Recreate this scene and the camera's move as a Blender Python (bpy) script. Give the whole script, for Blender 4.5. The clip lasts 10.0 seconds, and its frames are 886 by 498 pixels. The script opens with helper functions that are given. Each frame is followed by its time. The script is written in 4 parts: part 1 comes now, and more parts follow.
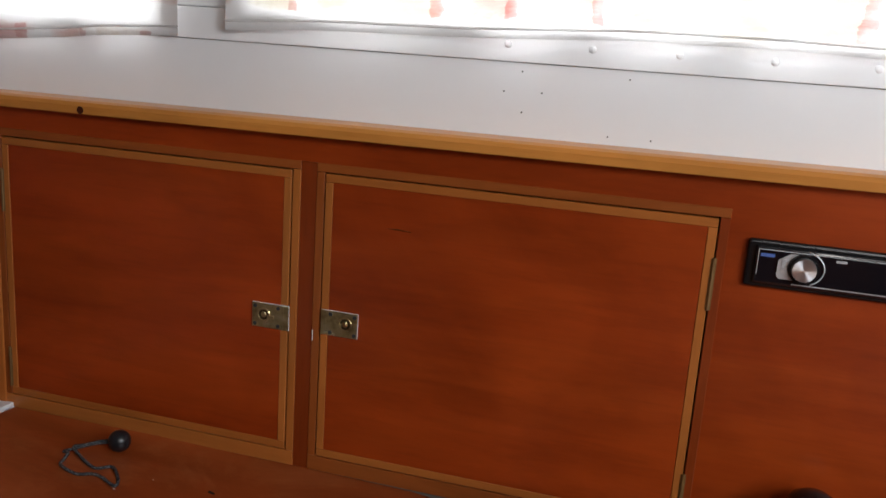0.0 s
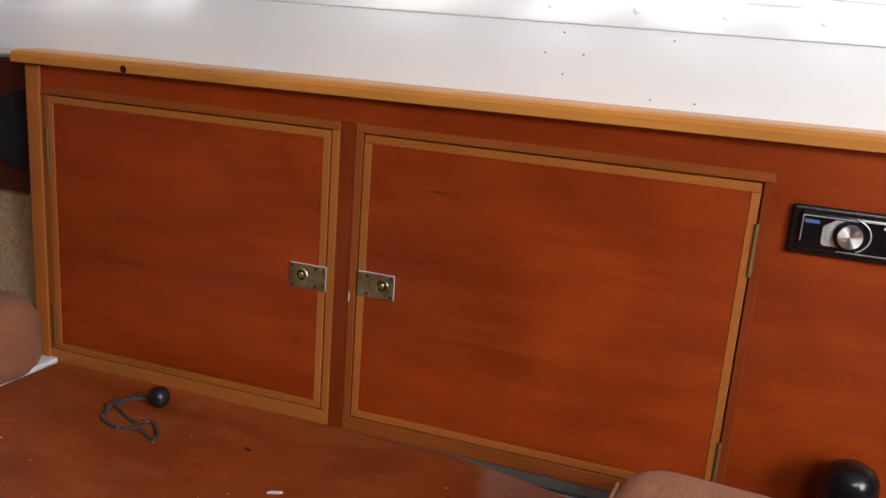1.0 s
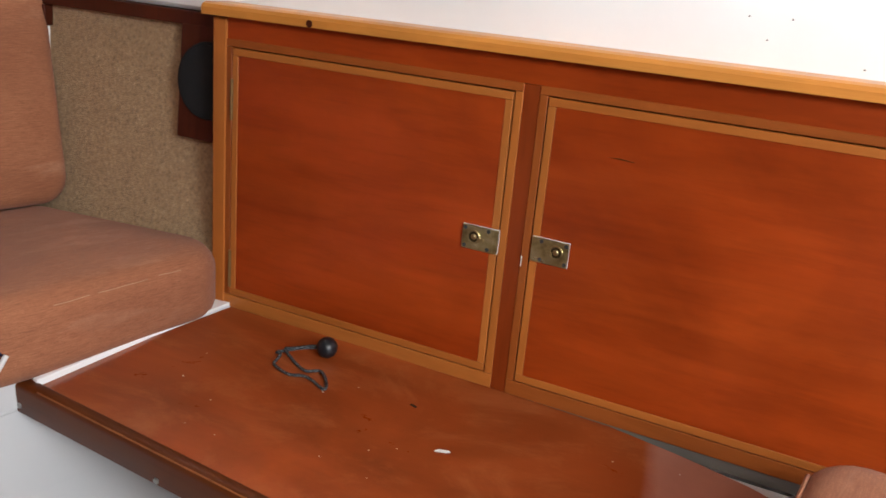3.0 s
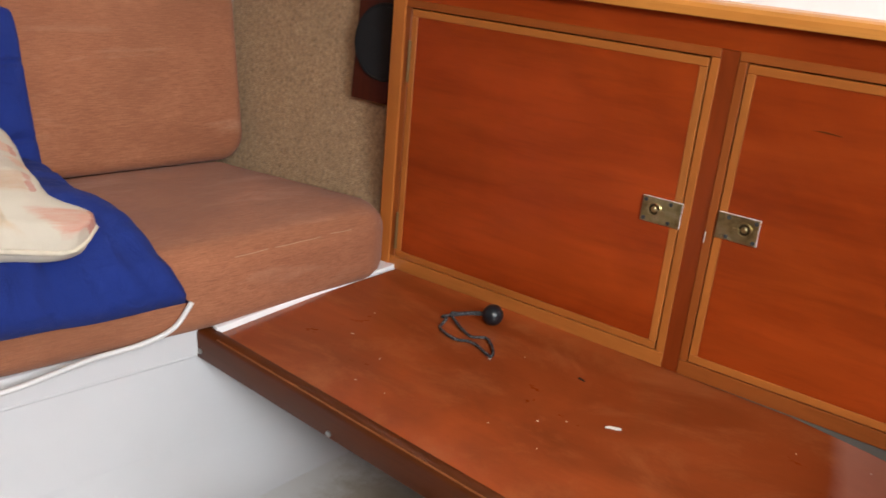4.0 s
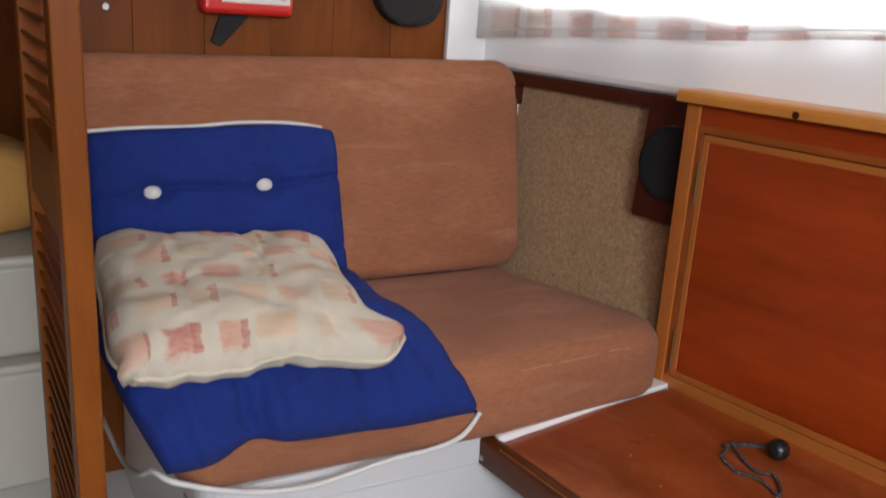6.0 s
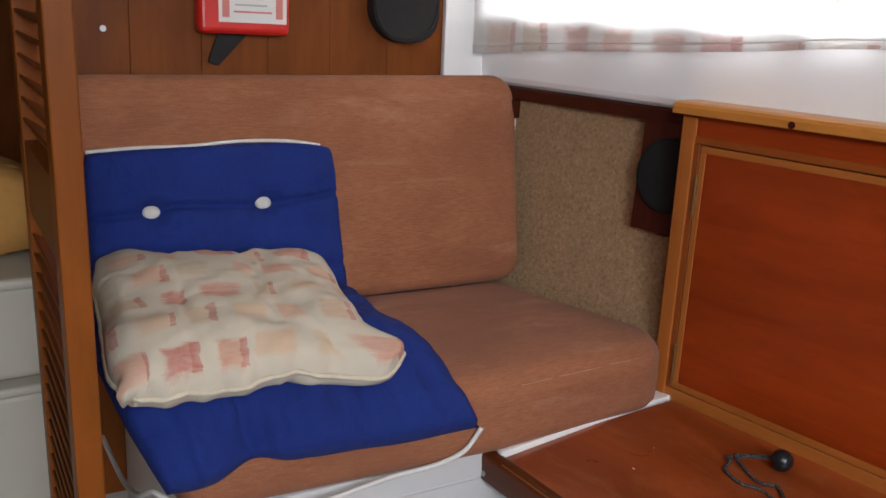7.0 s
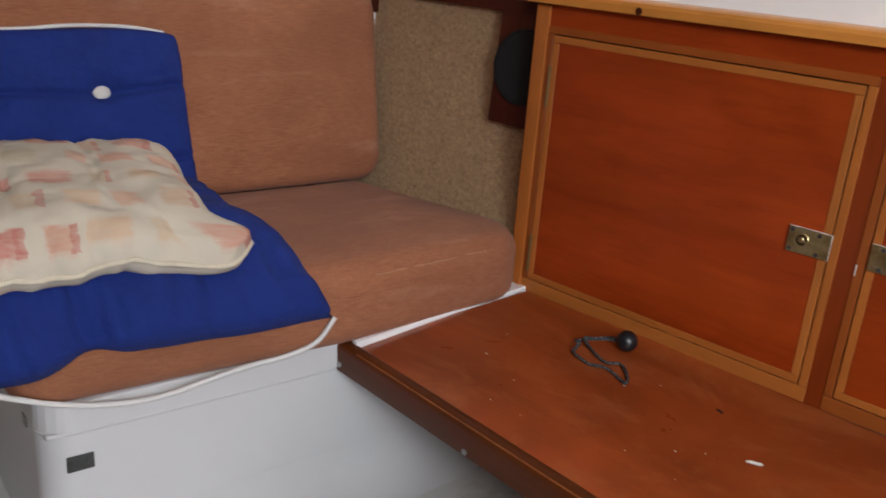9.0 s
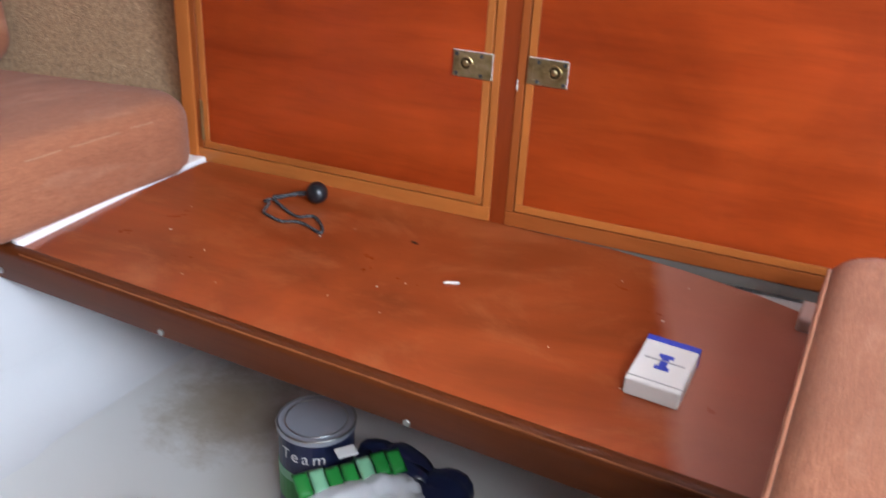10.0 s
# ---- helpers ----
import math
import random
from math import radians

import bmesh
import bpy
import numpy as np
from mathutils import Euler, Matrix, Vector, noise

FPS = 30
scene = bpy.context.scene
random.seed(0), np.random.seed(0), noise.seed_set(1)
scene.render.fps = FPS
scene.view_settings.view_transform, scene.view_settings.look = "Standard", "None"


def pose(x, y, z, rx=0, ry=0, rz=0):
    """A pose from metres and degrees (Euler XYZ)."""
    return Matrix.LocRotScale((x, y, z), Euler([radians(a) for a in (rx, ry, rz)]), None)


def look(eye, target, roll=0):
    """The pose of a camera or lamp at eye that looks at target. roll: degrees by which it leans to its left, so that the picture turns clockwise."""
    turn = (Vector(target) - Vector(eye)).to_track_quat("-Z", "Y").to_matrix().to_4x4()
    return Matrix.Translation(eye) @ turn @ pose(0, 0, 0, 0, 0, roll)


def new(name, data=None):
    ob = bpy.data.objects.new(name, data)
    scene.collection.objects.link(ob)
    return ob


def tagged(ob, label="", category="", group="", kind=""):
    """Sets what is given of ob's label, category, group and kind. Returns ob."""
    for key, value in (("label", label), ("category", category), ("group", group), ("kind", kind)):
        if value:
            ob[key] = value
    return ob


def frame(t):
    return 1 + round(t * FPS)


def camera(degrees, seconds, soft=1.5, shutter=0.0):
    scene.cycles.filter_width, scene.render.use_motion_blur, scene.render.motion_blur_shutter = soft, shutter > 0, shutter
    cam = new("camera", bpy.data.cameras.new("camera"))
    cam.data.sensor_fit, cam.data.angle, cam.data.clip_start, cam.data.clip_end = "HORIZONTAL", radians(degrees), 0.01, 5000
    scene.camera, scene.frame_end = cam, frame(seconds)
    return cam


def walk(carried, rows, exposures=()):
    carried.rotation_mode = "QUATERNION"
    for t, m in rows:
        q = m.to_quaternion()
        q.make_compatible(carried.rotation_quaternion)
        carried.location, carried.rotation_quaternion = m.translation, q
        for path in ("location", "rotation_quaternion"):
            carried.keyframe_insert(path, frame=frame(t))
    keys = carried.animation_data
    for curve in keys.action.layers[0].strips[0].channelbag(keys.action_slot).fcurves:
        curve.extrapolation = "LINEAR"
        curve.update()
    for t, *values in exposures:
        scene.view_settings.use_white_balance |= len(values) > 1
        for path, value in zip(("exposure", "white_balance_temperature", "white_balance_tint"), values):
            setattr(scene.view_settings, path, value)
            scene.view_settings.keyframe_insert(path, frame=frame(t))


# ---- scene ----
cam = camera(53.6, 10.0, soft=1.5, shutter=0.25)
PATH = [
    (0, (-0.144, -0.023, 0.853), (-0.666, 1.853, 0.397), 4.0),
    (0.5, (-0.146, -0.027, 0.846), (-0.685, 1.832, 0.342), 3.7),
    (1, (-0.141, -0.023, 0.834), (-0.739, 1.816, 0.322), 4.4),
    (1.5, (-0.175, -0.03, 0.832), (-0.831, 1.782, 0.295), 5.9),
    (2, (-0.192, -0.035, 0.827), (-0.902, 1.748, 0.263), 6.3),
    (2.2, (-0.199, -0.033, 0.833), (-0.921, 1.737, 0.248), 6.3),
    (3.3, (-0.225, -0.038, 0.828), (-1.126, 1.629, 0.189), 4.7),
    (3.5, (-0.238, -0.043, 0.825), (-1.193, 1.588, 0.171), 4.5),
    (4, (-0.273, -0.05, 0.809), (-1.336, 1.491, 0.107), 5.3),
    (4.5, (-0.298, -0.069, 0.819), (-1.513, 1.33, 0.066), 4.3),
    (5, (-0.324, -0.111, 0.832), (-1.697, 1.124, 0.064), 4.0),
    (5.5, (-0.327, -0.13, 0.844), (-1.757, 1.052, 0.097), 4.0),
    (6, (-0.33, -0.126, 0.867), (-1.802, 1.103, 0.297), 3.6),
    (6.2, (-0.331, -0.128, 0.877), (-1.825, 1.097, 0.361), 2.9),
    (7.3, (-0.321, -0.112, 0.86), (-1.793, 1.117, 0.292), 2.5),
    (7.5, (-0.317, -0.106, 0.853), (-1.771, 1.129, 0.254), 2.7),
    (8, (-0.315, -0.106, 0.834), (-1.729, 1.156, 0.194), 3.0),
    (8.5, (-0.289, -0.09, 0.834), (-1.672, 1.211, 0.205), 3.4),
    (9, (-0.295, -0.086, 0.817), (-1.558, 1.306, 0.134), 4.4),
    (9.5, (-0.294, -0.071, 0.778), (-1.281, 1.512, 0.056), 5.0),
    (9.8, (-0.273, -0.049, 0.757), (-1.061, 1.61, -0.035), 3.3),
    (10, (-0.281, -0.05, 0.756), (-0.933, 1.629, -0.114), 3.3),
]
EXPOSURES = [
    (0, -0.60, 6500, 10), (1, -0.1, 6500, 10), (2, 0.25, 6550, 10), (3.5, 0.48, 6700, 10), (4.5, 0.60, 6650, 10), (5, 0.42, 6600, 10), (5.5, 0.22, 6500, 10), (6.2, 0.08, 6450, 10),
    (7.5, -0.10, 6500, 10), (8.5, -0.10, 6500, 10), (9, -0.02, 6500, 10), (9.5, 0.37, 6400, 10), (10, 0.95, 5750, 10),
]
walk(cam, [(t, look(eye, target, roll)) for t, eye, target, roll in PATH], EXPOSURES)

# world, sun, large lights ------------------------------------------------
world = bpy.data.worlds.new("world")
scene.world = world
world.use_nodes = True
wn = world.node_tree.nodes
sky = wn.new("ShaderNodeTexSky")
sky.sky_type, sky.sun_disc, sky.sun_elevation, sky.sun_rotation = "NISHITA", False, radians(50), radians(200)
world.node_tree.links.new(sky.outputs[0], wn["Background"].inputs[0])
wn["Background"].inputs[1].default_value = 0.15


def lamp(name, kind, matrix, energy, color=(1, 1, 1), **more):
    d = bpy.data.lights.new(name, kind)
    d.energy, d.color = energy, color
    if kind == "AREA":
        d.shape, d.size, d.size_y = "RECTANGLE", more["size"], more["size_y"]
    else:
        d.angle = more["angle"]
    ob = new(name, d)
    ob.matrix_world = matrix
    return ob


lamp("sun", "SUN", look((0.5, -3, 4), (0, 0.4, 0)), 1.5, (1, 0.95, 0.88), angle=radians(10))
# two fill lamps for daylight from unseen openings; wall and ceiling stay closed
lamp("unseen_companionway_fill", "AREA", look((1.32, -0.35, 1.15), (-0.1, 0.6, 0.45)), 45, (0.84, 0.92, 1), size=0.7, size_y=0.8)
lamp("unseen_hatch_fill", "AREA", look((0.42, -0.62, 1.54), (-0.45, 0.6, 0.3)), 19, (1, 0.98, 0.95), size=0.6, size_y=0.6)
lamp("window_skylight", "AREA", look((-0.40, 2.05, 1.15), (-0.40, 0.0, 0.95)), 130, (0.94, 0.97, 1), size=3.6, size_y=1.0)



# materials ---------------------------------------------------------------
class Nodes:
    """Short hand for building one node material."""

    def __init__(self, name, rough=0.5, metal=0.0, **inputs):
        self.mat = bpy.data.materials.new(name)
        self.mat.use_nodes = True
        self.tree = self.mat.node_tree
        self.bsdf = self.tree.nodes["Principled BSDF"]
        self.bsdf.inputs["Roughness"].default_value = rough
        self.bsdf.inputs["Metallic"].default_value = metal
        for key, value in inputs.items():
            self.bsdf.inputs[key.replace("_", " ")].default_value = value

    def add(self, kind, **values):
        n = self.tree.nodes.new(kind)
        for key, value in values.items():
            setattr(n, key, value)
        return n

    def link(self, a, b):
        self.tree.links.new(a, b)
        return b

    def coords(self, scale=(1, 1, 1), space="Object", spread=0.0):
        tex = self.add("ShaderNodeTexCoord")
        out = tex.outputs[space]
        if spread:
            info = self.add("ShaderNodeObjectInfo")
            mul = self.add("ShaderNodeMath", operation="MULTIPLY")
            self.link(info.outputs["Random"], mul.inputs[0])
            mul.inputs[1].default_value = spread
            plus = self.add("ShaderNodeVectorMath", operation="ADD")
            self.link(out, plus.inputs[0])
            self.link(mul.outputs[0], plus.inputs[1])
            out = plus.outputs[0]
        mapping = self.add("ShaderNodeMapping")
        mapping.inputs["Scale"].default_value = scale
        self.link(out, mapping.inputs[0])
        return mapping.outputs[0]

    def noise(self, vec, scale, detail=4, rough=0.55, distort=0.0):
        n = self.add("ShaderNodeTexNoise")
        n.inputs["Scale"].default_value = scale
        n.inputs["Detail"].default_value = detail
        n.inputs["Roughness"].default_value = rough
        n.inputs["Distortion"].default_value = distort
        self.link(vec, n.inputs["Vector"])
        return n.outputs[0]

    def ramp(self, fac, stops):
        r = self.add("ShaderNodeValToRGB")
        while len(r.color_ramp.elements) < len(stops):
            r.color_ramp.elements.new(0.5)
        for el, (pos, col) in zip(r.color_ramp.elements, stops):
            el.position = pos
            el.color = (*col, 1) if len(col) == 3 else col
        self.link(fac, r.inputs[0])
        return r.outputs[0]

    def mix(self, fac, a, b, blend="MIX"):
        m = self.add("ShaderNodeMix", data_type="RGBA", blend_type=blend)
        for value, socket in ((fac, m.inputs[0]), (a, m.inputs[6]), (b, m.inputs[7])):
            if hasattr(value, "is_linked"):
                self.link(value, socket)
            else:
                socket.default_value = value if not isinstance(value, tuple) else (*value, 1)[:4]
        return m.outputs[2]

    def math(self, op, a, b=0.0):
        m = self.add("ShaderNodeMath", operation=op)
        for value, socket in ((a, m.inputs[0]), (b, m.inputs[1])):
            if hasattr(value, "is_linked"):
                self.link(value, socket)
            else:
                socket.default_value = value
        return m.outputs[0]

    def color(self, out):
        self.link(out, self.bsdf.inputs["Base Color"])
        return self

    def rough(self, fac, low, high):
        r = self.add("ShaderNodeMapRange")
        r.inputs["To Min"].default_value, r.inputs["To Max"].default_value = low, high
        self.link(fac, r.inputs[0])
        self.link(r.outputs[0], self.bsdf.inputs["Roughness"])
        return self

    def bump(self, height, strength, distance=0.002):
        b = self.add("ShaderNodeBump")
        b.inputs["Strength"].default_value, b.inputs["Distance"].default_value = strength, distance
        self.link(height, b.inputs["Height"])
        self.link(b.outputs[0], self.bsdf.inputs["Normal"])
        return self


def plain(name, color, rough=0.5, metal=0.0, wear=0.12, scale=40, bump=0.1, **inputs):
    """A surface of one colour with slight mottling and fine relief."""
    n = Nodes(name, rough, metal, **inputs)
    vec = n.coords(spread=3.0)
    fine, broad = n.noise(vec, scale, 5), n.noise(vec, scale / 8, 3)
    dark = tuple(c * (1 - 2 * wear) for c in color)
    n.color(n.mix(n.math("MULTIPLY", n.math("ADD", fine, broad), 0.5), dark, tuple(min(1, c * (1 + wear)) for c in color)))
    n.rough(broad, max(0.03, rough - 0.1), min(1, rough + 0.1))
    n.bump(fine, bump, 0.001)
    return n.mat


def wood(name, deep, mid, pale, stretch, rough=0.28, coat=0.12, figure=0.5, relief=0.12, pores=0.5, scuffs=False, streaks=0.0, gloss=0.3):
    """Varnished timber; stretch is small along the grain."""
    n = Nodes(name, rough, Coat_Weight=coat, Coat_Roughness=0.15)
    n.bsdf.inputs["Specular IOR Level"].default_value = gloss
    vec = n.coords(stretch, spread=7.0)
    rings = n.noise(vec, 7.0, 6, 0.6, 1.2)
    wide = n.coords(tuple(0.35 + 0.3 * s for s in stretch), spread=5.0)
    broad = n.noise(wide, 4.5, 4, 0.6, 0.5 if streaks else 1.4)
    base = n.ramp(rings, [(0.25, deep), (0.5, mid), (0.78, pale)])
    mottled = n.mix(figure, base, n.ramp(broad, [(0.3, tuple(c * 0.6 for c in mid)), (0.5, mid), (0.72, tuple(min(1, c * 1.5) for c in mid))]))
    fine = n.noise(n.coords(tuple(s * 9 for s in stretch), spread=9.0), 9.0, 3, 0.7)
    mottled = n.mix(n.ramp(fine, [(0.3, (pores, pores, pores)), (0.5, (0, 0, 0))]), mottled, tuple(c * 0.6 for c in deep))
    if streaks:
        flame = n.noise(n.coords((0.7, 1.0, 4.5), spread=4.0), 6.0, 6, 0.62, 0.6)
        mottled = n.mix(n.ramp(flame, [(0.38, (streaks, streaks, streaks)), (0.56, (0, 0, 0))]), mottled, tuple(c * 0.45 for c in deep))
        cloud = n.noise(n.coords((0.8, 1.0, 1.1), spread=8.0), 3.0, 4, 0.55, 1.6)
        mottled = n.mix(n.ramp(cloud, [(0.34, (0.42, 0.42, 0.42)), (0.58, (0, 0, 0))]), mottled, tuple(c * 0.6 for c in deep))
        glow = n.noise(n.coords((0.5, 1.0, 3.0), spread=6.0), 4.0, 4, 0.6, 0.3)
        mottled = n.mix(n.ramp(glow, [(0.50, (0, 0, 0)), (0.75, (streaks, streaks, streaks))]), mottled, tuple(c * 1.25 for c in pale))
    if scuffs:
        rub = n.noise(n.coords((0.8, 1.3, 1)), 6.5, 7, 0.72, 0.5)
        mottled = n.mix(n.ramp(rub, [(0.49, (0, 0, 0)), (0.74, (0.8, 0.8, 0.8))]), mottled, (0.42, 0.135, 0.045))
        line = n.noise(n.coords((1.2, 16, 1)), 9, 3, 0.6, 0.3)
        mottled = n.mix(n.ramp(line, [(0.70, (0, 0, 0)), (0.80, (0.35, 0.35, 0.35))]), mottled, (0.45, 0.20, 0.10))
        # tint towards pale pink beyond a slanted line near the right end
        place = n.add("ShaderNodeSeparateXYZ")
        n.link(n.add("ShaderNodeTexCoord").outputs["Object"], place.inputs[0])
        pale_end = n.math("ADD", n.math("ADD", place.outputs[0], n.math("MULTIPLY", place.outputs[1], 0.20)), n.math("MULTIPLY", n.noise(n.coords(), 14, 4), 0.02))
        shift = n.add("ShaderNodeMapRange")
        shift.inputs["From Min"].default_value, shift.inputs["From Max"].default_value, shift.inputs["To Max"].default_value = PALE_END_FROM, PALE_END_FROM + 0.022, 0.70
        n.link(pale_end, shift.inputs[0])
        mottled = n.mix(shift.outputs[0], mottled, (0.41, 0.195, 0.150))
        worn = n.noise(n.coords((1, 1, 1)), 60, 6, 0.8)
        mottled = n.mix(n.ramp(worn, [(0.63, (0, 0, 0)), (0.73, (0.38, 0.38, 0.38))]), mottled, (0.11, 0.025, 0.007))
        n.rough(rub, rough - 0.08, rough + 0.25)
    else:
        n.rough(broad, rough - 0.07, rough + 0.12)
    n.color(mottled)
    n.bump(fine, relief, 0.0006)
    return n.mat


PALE_END_FROM = -0.200  # where the paler, pinkish end of the table begins
GRAIN_X, GRAIN_Z = (0.12, 1.6, 1.6), (1.6, 1.6, 0.12)
MAHOGANY = wood("varnished_mahogany_ply", (0.2418, 0.02594, 0.002895), (0.3282, 0.04363, 0.005146), (0.4088, 0.06839, 0.009647), GRAIN_X, 0.3, 0.05, figure=0.6, pores=0.18, streaks=0.25, gloss=0.32)
MAHOGANY_UP = wood("varnished_mahogany_stile", (0.1639, 0.02297, 0.003354), (0.2314, 0.03637, 0.00559), (0.2892, 0.05551, 0.01006), GRAIN_Z, 0.34, pores=0.3)
TABLE_WOOD = wood("worn_table_mahogany", (0.1865, 0.03221, 0.006651), (0.2671, 0.05154, 0.01168), (0.3633, 0.09019, 0.02517), GRAIN_X, 0.24, 0.4, 0.8, scuffs=True, pores=0.08)
RAIL_WOOD = wood("dark_rail_mahogany", (0.06451, 0.01452, 0.002903), (0.09274, 0.02177, 0.004516), (0.125, 0.03306, 0.008064), GRAIN_X, 0.36, 0.0, pores=0.2, gloss=0.2)
WORN_LIT_EDGE = wood("rubbed_lit_rail_edge", (0.15, 0.038, 0.008), (0.25, 0.08, 0.022), (0.42, 0.18, 0.075), (0.5, 1.6, 1.6), 0.4, 0.0, 0.6)
LIP_X = wood("pale_lipping_lengthwise", (0.3298, 0.0903, 0.0162), (0.4171, 0.129, 0.0252), (0.485, 0.172, 0.0405), GRAIN_X, 0.35, 0.1, 0.4, pores=0.18)
LIP_Z = wood("pale_lipping_upright", (0.3298, 0.0903, 0.0162), (0.4171, 0.129, 0.0252), (0.485, 0.172, 0.0405), GRAIN_Z, 0.35, 0.1, 0.4, pores=0.18)
FRAME_BROWN = wood("brown_edging_lengthwise", (0.2375, 0.0528, 0.009), (0.2945, 0.07304, 0.0135), (0.3515, 0.0968, 0.0207), GRAIN_X, 0.35, 0.1, 0.4, pores=0.18)
FRAME_BROWN_UP = wood("brown_edging_upright", (0.2375, 0.0528, 0.009), (0.2945, 0.07304, 0.0135), (0.3515, 0.0968, 0.0207), GRAIN_Z, 0.35, 0.1, 0.4, pores=0.18)
MOULD_WOOD = wood("pine_moulding", (0.456, 0.1548, 0.024), (0.551, 0.2064, 0.0384), (0.627, 0.2838, 0.068), GRAIN_X, 0.33, 0.15, 0.4, pores=0.18)
PLANK_WOOD = wood("bulkhead_planking", (0.135, 0.033, 0.0050), (0.185, 0.050, 0.0080), (0.235, 0.070, 0.012), GRAIN_Z, 0.42, 0.0, pores=0.2, gloss=0.14)
LOUVRE_Z = wood("louvre_door_upright", (0.165, 0.042, 0.0050), (0.205, 0.056, 0.0072), (0.25, 0.073, 0.010), GRAIN_Z, 0.42, 0.0, pores=0.2, gloss=0.14)
LOUVRE_X = wood("louvre_door_crosswise", (0.125, 0.031, 0.0038), (0.155, 0.041, 0.0052), (0.19, 0.054, 0.0075), GRAIN_X, 0.42, 0.0, pores=0.2, gloss=0.14)
BOARD_WOOD = wood("dark_speaker_board", (0.03825, 0.00595, 0.002125), (0.0578, 0.00935, 0.002975), (0.08075, 0.01445, 0.00425), GRAIN_Z, 0.4)

GELCOAT = plain("white_gelcoat", (0.64, 0.635, 0.645), 0.35, wear=0.04, scale=14, bump=0.04, Coat_Weight=0.2)
LINER = plain("white_liner_paint", (0.90, 0.905, 0.91), 0.45, wear=0.03, scale=18, bump=0.06)
CREAM = plain("cream_gelcoat", (0.5328, 0.504, 0.432), 0.45, wear=0.06, scale=10, bump=0.06)
BLACK_PLASTIC = plain("black_plastic", (0.006, 0.006, 0.007), 0.25, wear=0.2, scale=60, bump=0.02)
RECESS_SHADE = plain("dark_recess_shade", (0.10, 0.075, 0.035), 0.4, 0.8, 0.2, 120, 0.1)
HINGE_BRASS = plain("old_hinge_brass", (0.22, 0.115, 0.036), 0.5, 0.3, 0.2, 120, 0.1)
BLACK_CLOTH = plain("black_webbing", (0.015, 0.014, 0.014), 0.85, wear=0.2, scale=300, bump=0.4)
GRILLE = plain("black_grille_cloth", (0.005, 0.005, 0.006), 0.9, wear=0.2, scale=400, bump=0.5)
DARK_GLOSS = plain("radio_glass", (0.006, 0.006, 0.009), 0.08, wear=0.1, scale=30, bump=0.0, Coat_Weight=0.6)
SILVER = plain("brushed_silver", (0.72, 0.72, 0.73), 0.32, 0.55, 0.06, 120, 0.05)
BLUE_FILM = plain("blue_display_film", (0.10, 0.16, 0.42), 0.15, wear=0.1, scale=50, bump=0.0)
STEEL = plain("dull_steel", (0.45, 0.46, 0.45), 0.38, 1.0, 0.15, 200, 0.1)
DARK_STEEL = plain("weathered_steel", (0.10, 0.105, 0.10), 0.5, 0.6, 0.3, 160, 0.15)
RED_PLASTIC = plain("red_plastic", (0.62, 0.02, 0.015), 0.35, wear=0.06, scale=30, bump=0.03)
WHITE_CARD = plain("white_card", (0.72, 0.715, 0.70), 0.6, wear=0.03, scale=60, bump=0.05)
PALE_RED_INK = plain("faded_red_ink", (0.62, 0.20, 0.18), 0.6, wear=0.06, scale=60, bump=0.0)
GREY_INK = plain("grey_ink", (0.45, 0.44, 0.46), 0.6, wear=0.06, scale=60, bump=0.0)
# grey with the shade of the gap under the door put in
GREY_GAP = plain("grey_gap_shade", (0.17, 0.15, 0.13), 0.6, wear=0.2, scale=30)
BLUE_INK = plain("blue_ink", (0.03, 0.06, 0.48), 0.5, wear=0.06, scale=60, bump=0.0)
NAVY_LABEL = plain("navy_tin_label", (0.014, 0.02, 0.06), 0.3, wear=0.1, scale=60, bump=0.0)
TIN_LID = plain("grey_tin_lid", (0.42, 0.44, 0.50), 0.35, 0.4, 0.08, 40, 0.05)
GREEN_PRINT = plain("green_print", (0.03, 0.25, 0.045), 0.3, wear=0.2, scale=60, bump=0.1)
PALE_GREEN = plain("pale_green_print", (0.25, 0.55, 0.33), 0.3, wear=0.2, scale=60, bump=0.1)
PLASTIC_BAG = plain("white_plastic_bag", (0.72, 0.75, 0.80), 0.35, wear=0.04, scale=30, bump=0.2)
CORD = plain("white_cotton_cord", (0.74, 0.72, 0.70), 0.85, wear=0.08, scale=500, bump=0.5)
BUTTON = plain("white_cloth_button", (0.66, 0.64, 0.60), 0.8, wear=0.1, scale=200, bump=0.3)
# near-black painted for shade in gaps and screw holes, and the table's dent
SHADOW_GAP = plain("dark_gap_shade", (0.012, 0.007, 0.004), 0.8, wear=0.1, scale=40, bump=0.0)
RUBBER = plain("black_rubber_ball", (0.011, 0.012, 0.015), 0.32, wear=0.15, scale=90, bump=0.05)
PAINT_FLAKE = plain("white_paint_flake", (0.78, 0.76, 0.72), 0.6, wear=0.05, scale=200, bump=0.2)


def brass():
    n = Nodes("tarnished_brass", 0.35, 1.0)
    vec = n.coords(spread=2.0)
    blot = n.noise(vec, 55, 6, 0.65)
    n.color(n.ramp(blot, [(0.30, (0.24, 0.185, 0.075)), (0.48, (0.50, 0.41, 0.20)), (0.72, (0.68, 0.59, 0.36))]))
    return n.rough(blot, 0.45, 0.18).bump(n.noise(vec, 300, 3), 0.1, 0.0005).mat


def turned_metal():
    """Metal turned on a lathe, with the fan of light that its rings give."""
    n = Nodes("turned_aluminium", 0.34, 1.0)
    n.bsdf.inputs["Base Color"].default_value = (0.86, 0.86, 0.87, 1)
    n.bsdf.inputs["Anisotropic"].default_value = 0.9
    ring = n.add("ShaderNodeTangent", direction_type="RADIAL", axis="Y")
    n.link(ring.outputs[0], n.bsdf.inputs["Tangent"])
    return n.mat


